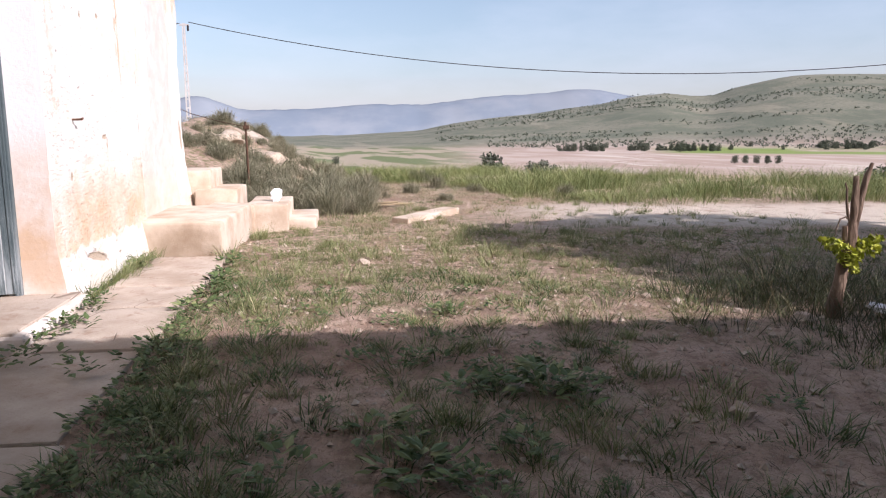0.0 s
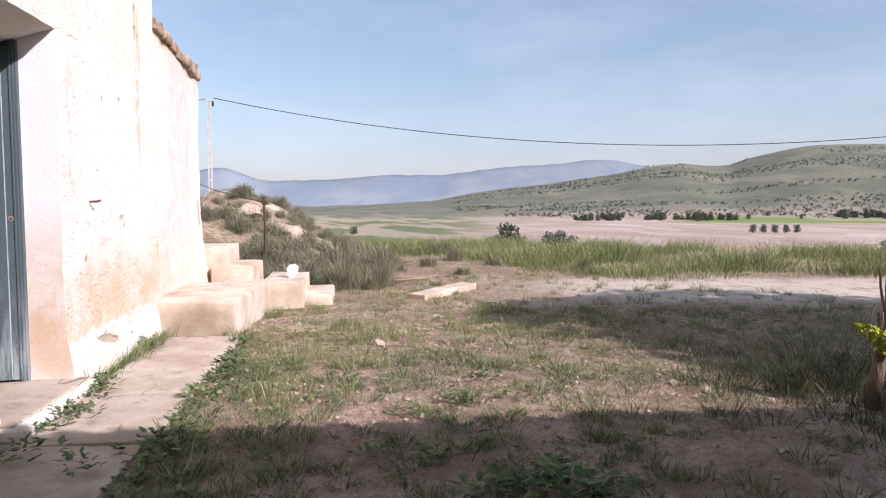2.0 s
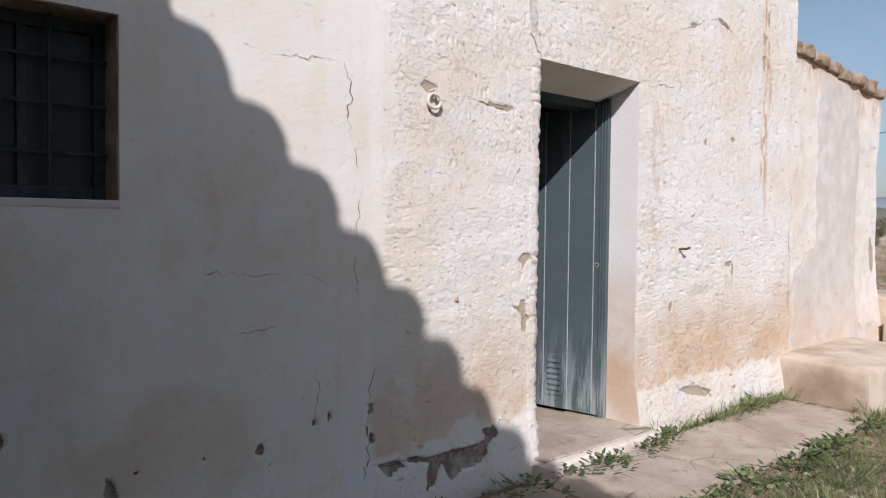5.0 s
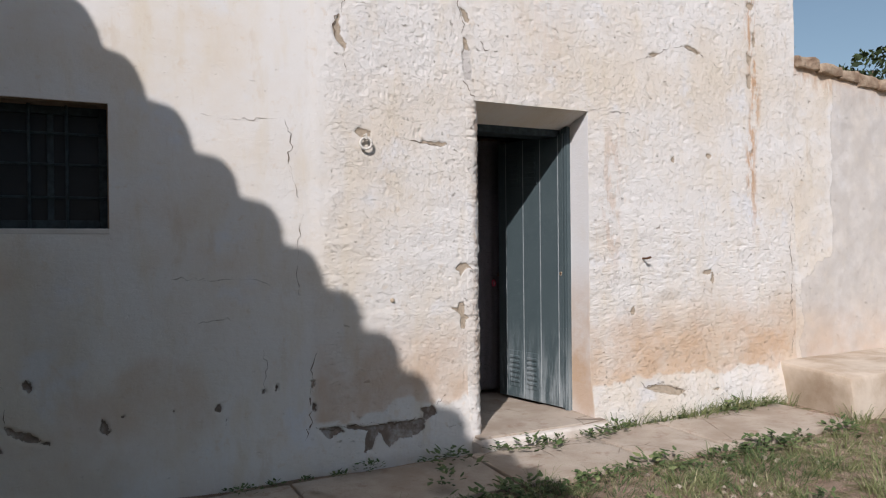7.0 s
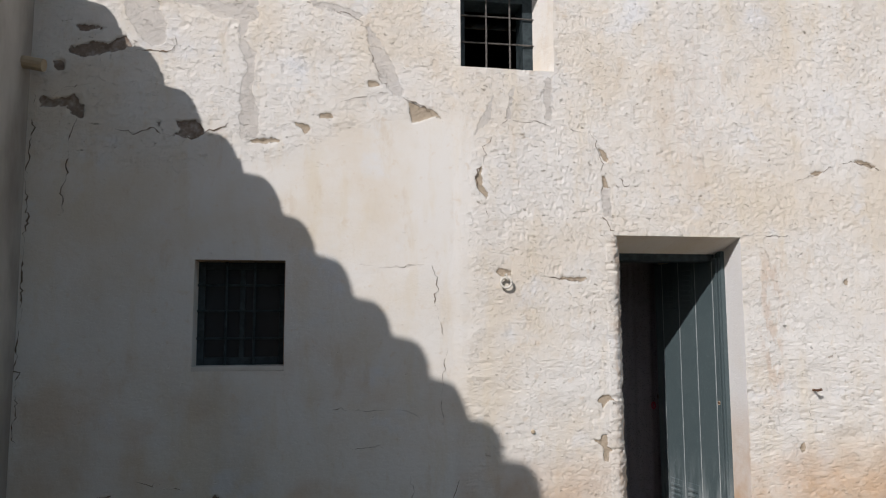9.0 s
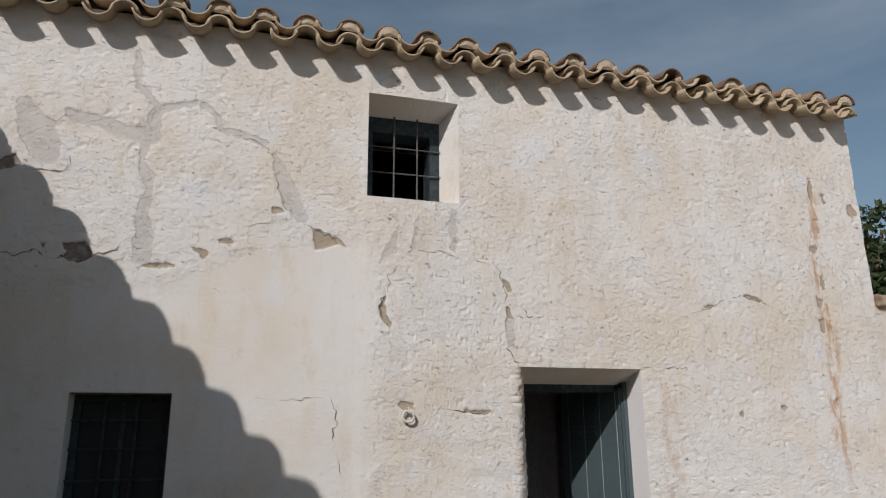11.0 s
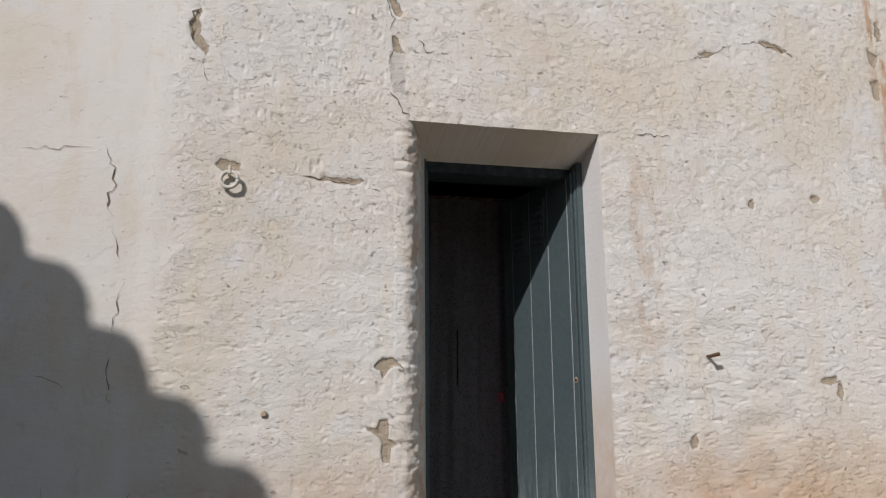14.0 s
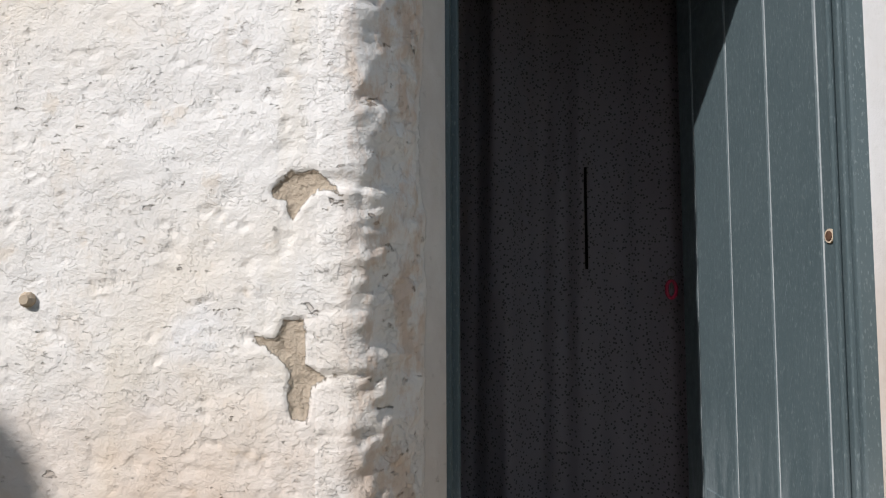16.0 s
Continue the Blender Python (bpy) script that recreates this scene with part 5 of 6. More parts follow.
block = box(2.505, 4.15, -0.70, 0.03, -0.08, 0.318, 0.03)
for v in block.verts:
    v.co.y -= 0.07 * max(0.0, v.co.x - 2.5) / 1.6 * (v.co.y < -0.3)
    if v.co.x < 3.0:
        v.co.x += 0.09 + 0.16 * smooth(v.co.y, -0.70, 0.0) - 0.05 * (v.co.z > 0.2)
block = part("landing_block", worn(block, 0.018, 1), MAT_STEP, None, "", True)
tagged(block, "large worn limewashed masonry landing block against the wall", "landing")
stair = empty("outdoor_stair", (4.9, -0.7, 0))
tagged(stair, "short crumbling limewashed outdoor stair", "stairs")
for k, (x0, x1, y0, y1, z1) in enumerate(((4.42, 5.45, -1.44, -1.02, 0.122), (4.20, 5.40, -1.14, -0.68, 0.297), (4.60, 5.5, -0.56, -0.10, 0.45), (4.72, 5.6, -0.26, 0.40, 0.655), (4.1, 4.6, -0.80, -0.3, 0.30))):
    ob = part("step", worn(box(x0, x1, y0, y1, -0.1, z1, 0.022), 0.016, k * 3 + 5), MAT_STEP, stair, "", True)
    ob.matrix_parent_inverse = Matrix.Translation((-4.9, 0.7, 0))

strip = empty("path_strip", (0, -0.45, 0))
tagged(strip, "cracked concrete strip along the foot of the house", "path", kind="structure")
joints = [-3.3, -2.3, -1.2, -0.15, 0.72, 1.30, 2.50]
for k, (x0, x1) in enumerate(zip(joints, joints[1:])):
    b = box(x0 + 0.006, x1 - 0.006, -0.72 - 0.03 * (k % 2), -0.13, -0.10, (0.028 if x0 > -0.2 else 0.012) + 0.004 * (k % 3), 0.012)
    ob = part("slab", worn(b, 0.008, k + 20, 5), MAT_CONCRETE, strip, "", True)
    ob.matrix_parent_inverse = Matrix.Translation((0, 0.45, 0))

# ---- small things in the yard ----
beam = part("concrete_beam", worn(box(-0.62, 0.62, -0.12, 0.12, 0.0, 0.11, 0.012), 0.006, 3), MAT_STEP)
beam.matrix_world = pose(5.25, -2.80, -0.035, 1.5, -1, -39)
tagged(beam, "pale concrete beam lying in the grass", "beam")
for k, (y, z, turn) in enumerate(((0.0, 0.03, 0), (0.06, 0.035, 2), (0.11, 0.03, -3), (0.03, 0.06, -1))):
    cane = part("dry_cane", tube([(0, 0, 0), (0.4, 0.012, 0.01), (0.75, 0.0, 0.012), (1.05 - 0.1 * k, 0.02, 0.0)], [0.014, 0.013, 0.012, 0.010], sides=7), MAT_STRAW)
    cane.matrix_world = pose(6.38 + 0.5 * y, -1.95 + y, z, 0, 0, -58 + turn)
    tagged(cane, "bare dry cane lying in the grass", "cane", "canes beside the beam")



def stone(size, seed):
    bm = bmesh.new()
    bmesh.ops.create_icosphere(bm, subdivisions=2, radius=1.0)
    for v in bm.verts:
        v.co *= 0.8 + 0.65 * noise.noise(v.co * 1.6 + Vector((seed * 3.7, 0, 0)))
        v.co = Vector((v.co.x * size[0], v.co.y * size[1], v.co.z * size[2]))
    return bm


STONES = [(-1.30, -3.15, 0.085), (2.10, -1.87, 0.10), (0.55, -3.62, 0.07), (0.40, -3.75, 0.085), (0.15, -4.0, 0.06), (-0.10, -4.25, 0.12), (-0.30, -4.75, 0.10), (-0.05, -5.0, 0.13), (2.6, -2.1, 0.09),
          (2.75, -2.25, 0.06), (1.35, -0.95, 0.05), (-0.9, -2.4, 0.05), (0.9, -1.2, 0.045), (-1.6, -2.6, 0.04), (-0.6, -3.6, 0.05), (-0.35, -3.9, 0.045), (1.9, -2.9, 0.07), (3.4, -2.5, 0.08), (-2.0, -2.0, 0.03), (-1.1, -1.5, 0.035), (6.4, -1.9, 0.22), (-0.7, -2.9, 0.035)]
for k, (x, y, s) in enumerate(STONES):
    s *= 0.72
    ob = part("stone", stone((s, s * 0.75, s * 0.55), k), MAT_STONE)
    ob.matrix_world = pose(x, y, float(ground_height(x, y)) + s * 0.18, 0, 0, k * 47)
    tagged(ob, "pale limestone lying on the earth", "stone", "stones in the yard")
for k, (x, y, s) in enumerate(((11.3, -0.15, 0.62), (12.4, 0.7, 0.55))):
    ob = part("boulder", worn(stone((s * 1.3, s * 0.8, s * 0.45), 40 + k), 0.09, k, 1), MAT_ROCK, None, "", True)
    ob.matrix_world = pose(x, y, float(ground_height(x, y)) + s * 0.10, 0, 0, 33 * k)
    tagged(ob, "pale eroded rock outcrop on the bank", "boulder", "rocks on the bank")
bag = part("plastic_bag", worn(stone((0.17, 0.14, 0.15), 77), 0.16, 9, 2), MAT_PLASTIC)
bag.matrix_world = pose(4.75, -0.98, 0.345) @ Matrix.Diagonal((0.34, 0.40, 0.60, 1.0))
tagged(bag, "crumpled white plastic bag beside the stair", "bag")
rag = part("plastic_scrap", worn(stone((0.11, 0.06, 0.035), 78), 0.03, 11, 1), MAT_PLASTIC)
rag.matrix_world = pose(-0.15, -4.72, 0.06, 0, 0, 30)
tagged(rag, "crumpled white plastic scrap on the ground", "litter")

# ---- leaves and blades ----
def blades(base, height, width, lean, rnd, bend=0.5, outward=None):
    """Arrays of tapered bent blades: seven vertices and three faces each."""
    n = len(base)
    ang = rnd.uniform(0, 2 * np.pi, n)
    side = np.stack([np.cos(ang), np.sin(ang), np.zeros(n)], 1) * width[:, None]
    tilt = rnd.uniform(0, 2 * np.pi, n) if outward is None else outward + rnd.normal(0, 0.5, n)
    out = np.stack([np.cos(tilt), np.sin(tilt), np.zeros(n)], 1) * (lean * height)[:, None]
    up = np.array([0, 0, 1.0])
    mid = base + out * 0.35 + up * (height * 0.5)[:, None]
    high = base + out * 0.75 + up * (height * 0.82)[:, None]
    tip = base + out * (1.0 + bend) + up * (height * (1 - 0.25 * bend))[:, None]
    verts = np.stack([base - side, base + side, mid - side * 0.8, mid + side * 0.8, high - side * 0.5, high + side * 0.5, tip], 1).reshape(-1, 3)
    k = (np.arange(n) * 7)[:, None]
    quads = np.concatenate([k + np.array([0, 1, 3, 2]), k + np.array([2, 3, 5, 4])])
    tris = k + np.array([4, 5, 6])
    return verts, quads.tolist() + tris.tolist()


def scatter_blades(name, places, per, h, w, spread, lean, material, seed):
    rnd = np.random.RandomState(seed)
    n = len(places)
    counts = rnd.randint(per[0], per[1] + 1, n)
    idx = np.repeat(np.arange(n), counts)
    size = (rnd.uniform(0.55, 1.25, n) * (places[:, 2] if places.shape[1] > 2 else 1.0))[idx]
    off = rnd.normal(0, 1, (len(idx), 2)) * (spread * size)[:, None]
    xy = places[idx][:, :2] + off
    z = ground_height(xy[:, 0], xy[:, 1]) - 0.01
    base = np.concatenate([xy, z[:, None]], 1)
    height = rnd.uniform(h[0], h[1], len(idx)) * size
    v, f = blades(base, height, rnd.uniform(w[0], w[1], len(idx)), rnd.uniform(lean[0], lean[1], len(idx)), rnd, 0.5, np.arctan2(off[:, 1], off[:, 0]))
    return part(name, raw_mesh(name, v.tolist(), f), material)


def leaf_cloud(centres, radii, count, size, seed, flat=0.75):
    """Small four-cornered leaves spread through a set of lumps."""
    rnd = np.random.RandomState(seed)
    centres, radii = np.array(centres, dtype=float), np.array(radii, dtype=float)
    weight = radii ** 2
    pick = rnd.choice(len(centres), count, p=weight / weight.sum())
    d = rnd.normal(0, 1, (count, 3))
    d /= np.linalg.norm(d, axis=1)[:, None]
    p = centres[pick] + d * (radii[pick] * rnd.uniform(0.55, 1.05, count) ** 0.6)[:, None] * np.array([1, 1, flat])
    u = rnd.normal(0, 1, (count, 3))
    u /= np.linalg.norm(u, axis=1)[:, None]
    w = np.cross(u, rnd.normal(0, 1, (count, 3)))
    w /= np.linalg.norm(w, axis=1)[:, None]
    s = (size * rnd.uniform(0.6, 1.3, count))[:, None]
    verts = np.stack([p - u * s, p + w * s * 0.45, p + u * s, p - w * s * 0.45], 1).reshape(-1, 3)
    k = (np.arange(count) * 4)[:, None]
    return verts, (k + np.array([0, 1, 2, 3])).tolist()


def in_yard(n, seed, lo, hi):
    rnd = np.random.RandomState(seed)
    return np.stack([rnd.uniform(lo[0], hi[0], n), rnd.uniform(lo[1], hi[1], n)], 1), rnd


# yard grass: a low broken mat, and tufts that stand out of it
def grassy(p):
    """How thick the green is: islands some 30 cm wide with bare earth between."""
    x, y = p[:, 0], p[:, 1]
    cover = 0.35 * fbm(x * 0.8, y * 0.8, 4) + 0.65 * fbm(x * 3.4, y * 3.4, 14, 3)
    lush = smooth(cover, 0.43, 0.51) * (1 - 0.6 * smooth(-y, 2.4, 3.4) * (x < 0.6)) * (1 - 0.4 * smooth(x, 7, 10))
    shape = x - 0.16 * (y + 6)
    return lush * (1 - 0.95 * ((shape > 3.4) & (shape < 6.6) & (y < -3.3)))


p, rnd = in_yard(32000, 3, (-3.3, -9.0), (12.0, -0.75))
p = p[rnd.uniform(0, 1, len(p)) < np.where(p[:, 0] < 0.0, 0.32, 0.95) * grassy(p)]
tagged(scatter_blades("yard_grass", p, (6, 11), (0.012, 0.050), (0.0010, 0.0024), 0.026, (0.5, 1.6), MAT_GRASS, 11), "low patchy green grass on dry earth", "grass", kind="stuff")
p, rnd = in_yard(7500, 8, (-3.2, -7.0), (7.5, -0.80))
thick = 0.16 + 0.12 * (p[:, 0] < 0.5) + 0.55 * smooth(p[:, 1], -1.7, -0.95) * (1 - smooth(p[:, 0], -0.6, 2.0)) + 0.12 * smooth(p[:, 0], 0.0, 1.5)
p = p[rnd.uniform(0, 1, len(p)) < thick * (0.15 + 0.85 * grassy(p))]
p = np.concatenate([p, rnd.uniform(0.55, 1.25, (len(p), 1)) ** 1.5], 1)
tagged(scatter_blades("grass_tufts", p, (30, 60), (0.03, 0.115), (0.0011, 0.0028), 0.030, (0.2, 1.1), MAT_GRASS, 13), "separate tufts of green grass on the earth", "grass", kind="stuff")
p, rnd = in_yard(950, 19, (-3.1, -4.6), (1.6, -0.80))
p = p[rnd.uniform(0, 1, len(p)) < 0.10 + 0.5 * smooth(p[:, 1], -1.7, -0.95) + 0.35 * smooth(fbm(p[:, 0] * 1.4, p[:, 1] * 1.4, 44, 3), 0.45, 0.6)]
p = np.concatenate([p, rnd.uniform(0.5, 1.15, (len(p), 1))], 1)
tagged(scatter_blades("dark_tufts", p, (36, 80), (0.025, 0.095), (0.0012, 0.0034), 0.045, (0.4, 1.6), MAT_WEED, 17), "dense dark green bushy tufts", "grass", kind="stuff")
p, rnd = in_yard(13000, 5, (0.0, -7.0), (13.0, -0.75))
p = p[rnd.uniform(0, 1, len(p)) < smooth(fbm(p[:, 0] * 0.8, p[:, 1] * 0.8, 9), 0.42, 0.6)]
tagged(scatter_blades("dry_grass", p, (4, 8), (0.02, 0.07), (0.0010, 0.0026), 0.06, (0.6, 2.2), MAT_STRAW, 12), "flattened dry straw between the grass", "grass", kind="stuff")

p, rnd = in_yard(17000, 9, (-3.3, -6.5), (3.5, -0.8))
verts, faces = [], []
PEBBLE = [(1, 0, 0), (-1, 0.1, 0), (0.1, 1, 0), (0, -1, 0.1), (0.1, 0, 0.8), (0, 0, -0.8)]
PEBBLE_FACES = [(0, 2, 4), (2, 1, 4), (1, 3, 4), (3, 0, 4), (2, 0, 5), (1, 2, 5), (3, 1, 5), (0, 3, 5)]
p = p[rnd.uniform(0, 1, len(p)) < 0.2 + 0.8 * smooth(fbm(p[:, 0] * 1.5, p[:, 1] * 1.5, 23), 0.4, 0.6)]
for (x, y), z in zip(p, ground_height(p[:, 0], p[:, 1])):
    r = 0.003 + 0.020 * rnd.uniform() ** 4
    turn = pose(x, y, z + r * 0.25, rnd.uniform(-20, 20), rnd.uniform(-20, 20), rnd.uniform(0, 360)) @ Matrix.Scale(r, 4)
    n = len(verts)
    verts += [tuple(turn @ Vector(q)) for q in PEBBLE]
    faces += [[n + i for i in q] for q in PEBBLE_FACES]
tagged(part("pebbles", raw_mesh("pebbles", verts, faces), MAT_PEBBLE), "small pale pebbles scattered over the earth", "pebbles", kind="stuff")
p, rnd = in_yard(8000, 10, (-3.3, -6.5), (2.5, -0.8))
tagged(scatter_blades("straw_litter", p, (2, 5), (0.012, 0.05), (0.0008, 0.0022), 0.07, (1.2, 3.2), MAT_LITTER, 18), "dry twigs and straw littering the earth", "litter", kind="stuff")

# tall grass beyond the yard
rnd = np.random.RandomState(21)
az = np.radians(rnd.uniform(-46, 1.5, 18000))
edge = np.interp(np.degrees(az), [-45, -38, -31, -18.6, -5, 2], [8.8, 9.3, 10.0, 12.0, 17.0, 20.0]) + 0.5 * np.sin(az * 31) + 0.3 * np.sin(az * 83)
dist = edge - 1.0 + 11.0 * rnd.uniform(0, 1, 18000) ** 1.2
p = np.stack([EYE0[0] + dist * np.cos(az), EYE0[1] + dist * np.sin(az)], 1)
shape = p[:, 0] - 0.16 * (p[:, 1] + 6)
p = p[(shape > 6.3) | (p[:, 1] > -3.2)]
p = p[p[:, 0] > 6.2]
p = p[rnd.uniform(0, 1, len(p)) < 0.12 + 0.88 * smooth(fbm(p[:, 0] * 0.6, p[:, 1] * 0.6, 66), 0.38, 0.56)]
clump = 0.22 + 1.25 * smooth(fbm(p[:, 0] * 0.6, p[:, 1] * 0.6, 67, 4), 0.36, 0.66)
p = np.concatenate([p, clump[:, None]], 1)
tagged(scatter_blades("tall_grass", p, (6, 9), (0.06, 0.30), (0.0016, 0.0040), 0.17, (0.2, 1.5), MAT_TALL, 14), "tall bright green wild grass along the yard edge", "grass", kind="stuff")


# ---- weeds at the foot of the wall ----
def weed(seed, spread=0.12, leaves=34):
    rnd = np.random.RandomState(seed)
    verts, faces = [], []
    for k in range(leaves):
        a = rnd.uniform(0, 2 * np.pi)
        r0 = rnd.uniform(0.0, spread)
        z0 = rnd.uniform(0.004, 0.07) * (1.1 - r0 / spread)
        c = np.array([r0 * np.cos(a), r0 * np.sin(a), z0 + 0.01])
        a += rnd.normal(0, 0.6)
        out = np.array([np.cos(a), np.sin(a), rnd.uniform(-0.1, 0.7)]) * rnd.uniform(0.022, 0.05)
        side = np.array([-np.sin(a), np.cos(a), rnd.uniform(-0.3, 0.3)]) * rnd.uniform(0.008, 0.018)
        b = len(verts)
        verts += [c, c + out * 0.45 + side, c + out * 0.55 + np.array([0, 0, 0.004]), c + out * 0.45 - side, c + out + side * 0.35, c + out * 1.2 - np.array([0, 0, 0.006]), c + out - side * 0.35]
        faces += [[b, b + 2, b + 1], [b, b + 3, b + 2], [b + 1, b + 2, b + 5, b + 4], [b + 3, b + 6, b + 5, b + 2]]
    me = raw_mesh("leaves", [tuple(v) for v in verts], faces)
    return me


WEEDS = [weed(s, 0.10 + 0.03 * (s % 3), 30 + 10 * (s % 3)) for s in range(4)]
rnd = np.random.RandomState(31)
spots = [(x, -0.19 - 0.05 * rnd.uniform(), 1.0) for x in np.arange(0.02, 0.95, 0.11)]
spots += [(x, -0.07 - 0.09 * rnd.uniform(), 1.1) for x in np.arange(0.95, 2.5, 0.10)]
spots += [(x, -0.78 - 0.08 * rnd.uniform(), 1.15) for x in np.arange(-1.6, 2.3, 0.16)]
spots += [(x, -0.08 - 0.05 * rnd.uniform(), 0.7) for x in np.arange(-2.8, -0.1, 0.17)]
spots += [(rnd.uniform(-2.6, 1.2), rnd.uniform(-3.0, -0.9), rnd.uniform(0.5, 1.0)) for _ in range(80)]
spots += [(rnd.uniform(-3.0, 0.4), -0.8 - 0.7 * rnd.uniform() ** 2, rnd.uniform(0.5, 1.0)) for _ in range(60)]
spots += [(1.0 + 0.3 * k, -0.50 - 0.1 * (k % 2), 0.5) for k in range(4)] + [(0.06, -0.06, 0.8), (2.55, -0.10, 0.9), (2.62, -0.62, 0.7), (-0.15, -0.30, 1.2), (-0.30, -0.25, 1.1), (-0.95, -0.45, 1.0), (-0.5, -0.55, 0.9)]
spots += [(-0.93, -2.46, 1.5), (-1.0, -2.6, 1.2), (-1.28, -1.83, 1.3), (-1.55, -1.48, 1.5), (-1.62, -1.91, 1.5), (-1.7, -2.05, 1.2), (-1.48, -2.27, 1.6), (-0.44, -1.77, 1.2), (-0.94, -2.16, 1.2), (-2.0, -1.2, 1.7), (-2.1, -1.35, 1.5), (-1.26, -3.35, 1.0)] * 2
verts, faces = [], []
for k, (x, y, s) in enumerate(spots):
    s *= rnd.uniform(0.55, 1.1)
    if rnd.uniform() < 0.33:
        continue
    on_strip = -0.75 < y < -0.12 and x < 2.5
    m = pose(x, y, 0.03 if on_strip else float(ground_height(x, y)), 0, 0, k * 61) @ Matrix.Scale(s, 4)
    n = len(verts)
    verts += [tuple(m @ v.co) for v in WEEDS[k % 4].vertices]
    faces += [[n + i for i in q.vertices] for q in WEEDS[k % 4].polygons]
tagged(part("weeds", raw_mesh("weeds", verts, faces), MAT_WEED), "low leafy green weeds along wall and path", "weeds", kind="stuff")
p = np.stack([rnd.uniform(0.9, 2.9, 70), -0.06 - 0.07 * rnd.uniform(0, 1, 70)], 1)
p = np.concatenate([p, np.stack([rnd.uniform(1.6, 2.4, 40), -0.08 - 0.06 * rnd.uniform(0, 1, 40)], 1), np.stack([rnd.uniform(2.4, 2.7, 8), -0.70 - 0.06 * rnd.uniform(0, 1, 8)], 1)])
tagged(scatter_blades("wall_grass", p, (8, 16), (0.06, 0.17), (0.0018, 0.004), 0.03, (0.3, 1.0), MAT_GRASS, 15), "green grass along the foot of the wall", "grass", kind="stuff")


# ---- scrub ----
def shrub_mesh(seed, height, spread, count, leaves, thick=1.0):
    rnd = np.random.RandomState(seed)
    knots = np.stack([rnd.normal(0, spread * 0.30, 16), rnd.normal(0, spread * 0.30, 16)], 1)
    pick = rnd.randint(0, 16, count)
    base = np.concatenate([knots[pick] + rnd.normal(0, spread * 0.11, (count, 2)), np.zeros((count, 1))], 1)
    dome = np.clip(1 - (np.hypot(base[:, 0], base[:, 1]) / spread) ** 2, 0.2, 1)
    base[:, 2] = rnd.uniform(0, 0.50, count) * height * dome
    v, f = blades(base, height * 0.60 * dome * rnd.uniform(0.35, 1.1, count), thick * rnd.uniform(0.0016, 0.0042, count), rnd.uniform(0.1, 1.0, count), rnd, 0.3, np.arctan2(base[:, 1], base[:, 0]))
    lumps = [(x, y, height * rnd.uniform(0.15, 0.6)) for x, y in knots]
    lv, lf = leaf_cloud(lumps, [spread * rnd.uniform(0.16, 0.34) for _ in lumps], leaves, 0.014 * thick, seed + 90, 0.85)
    lv[:, 2] = np.maximum(lv[:, 2], 0.0)
    k = len(v)
    return raw_mesh("twigs", v.tolist() + lv.tolist(), f + [[k + i for i in q] for q in lf])


SHRUBS = [shrub_mesh(s, 0.62, 0.58, 1500, 1700) for s in range(3)]
FAR_SHRUBS = [shrub_mesh(s + 3, 0.62, 0.58, 480, 600, 1.8) for s in range(3)]
rnd = np.random.RandomState(41)
places = [(5.75, -1.55, 0.95), (6.1, -1.95, 0.85), (5.9, -0.75, 0.9), (6.6, -1.55, 1.0), (7.2, -2.0, 1.0), (6.3, -1.0, 0.9), (7.0, -1.1, 1.1), (7.8, -1.5, 1.1), (8.4, -2.2, 1.0), (6.2, -0.3, 0.95), (7.2, -0.3, 1.1), (8.2, -0.7, 1.1), (9.2, -1.4, 1.1), (10.2, -2.2, 1.0), (6.9, 0.4, 1.0), (5.9, -2.0, 0.6), (12.6, -3.6, 0.9), (9.0, -3.0, 0.6), (9.2, -4.2, 0.5), (8.2, -5.6, 0.55), (10.4, -3.6, 0.7), (11.5, -4.6, 0.6), (7.6, -3.4, 0.4)]
places += [(rnd.uniform(7.0, 24), rnd.uniform(-1.8, 3.0), rnd.uniform(0.45, 0.95)) for _ in range(120)]
for k, (x, y, s) in enumerate(places):
    ob = part("shrub", (SHRUBS if x < 8.5 else FAR_SHRUBS)[k % 3], MAT_SCRUB)
    ob.matrix_world = pose(x, y, float(ground_height(x, y)) - 0.03, 0, 0, k * 77) @ Matrix.Scale(s * 0.8, 4)
    tagged(ob, "grey-green dry scrub bush on the bank", "shrub", "scrub on the bank")

# ---- the cut stump with fresh shoots ----
stump = empty("tree_stump", (-0.03, -4.5, 0.0))
tagged(stump, "dead forked tree stump with yellow-green shoots", "tree stump")
def bark(bm, amount):
    bmesh.ops.subdivide_edges(bm, edges=bm.edges[:], cuts=2, use_grid_fill=True)
    for v in bm.verts:
        v.co += noise.noise_vector(Vector((v.co.x * 40, v.co.y * 40, v.co.z * 9))) * amount + noise.noise_vector(v.co * 9) * amount * 1.3
    return bm


part("trunk", bark(tube([(0.0, 0.012, -0.08), (0.0, 0.010, 0.06), (0.0, -0.006, 0.16), (0.01, -0.026, 0.28), (0.0, -0.045, 0.38), (0.0, -0.060, 0.47), (0.0, -0.066, 0.54)], [0.046, 0.040, 0.035, 0.032, 0.033, 0.036, 0.022], sides=12), 0.006), MAT_BARK, stump, "split grey trunk", True)
part("branch", bark(tube([(0.0, -0.045, 0.42), (0.0, -0.060, 0.52), (0.0, -0.066, 0.62), (0.0, -0.062, 0.72), (0.0, -0.060, 0.80)], [0.024, 0.023, 0.021, 0.019, 0.014], sides=9), 0.005), MAT_BARK, stump, "snapped upright stem", True)
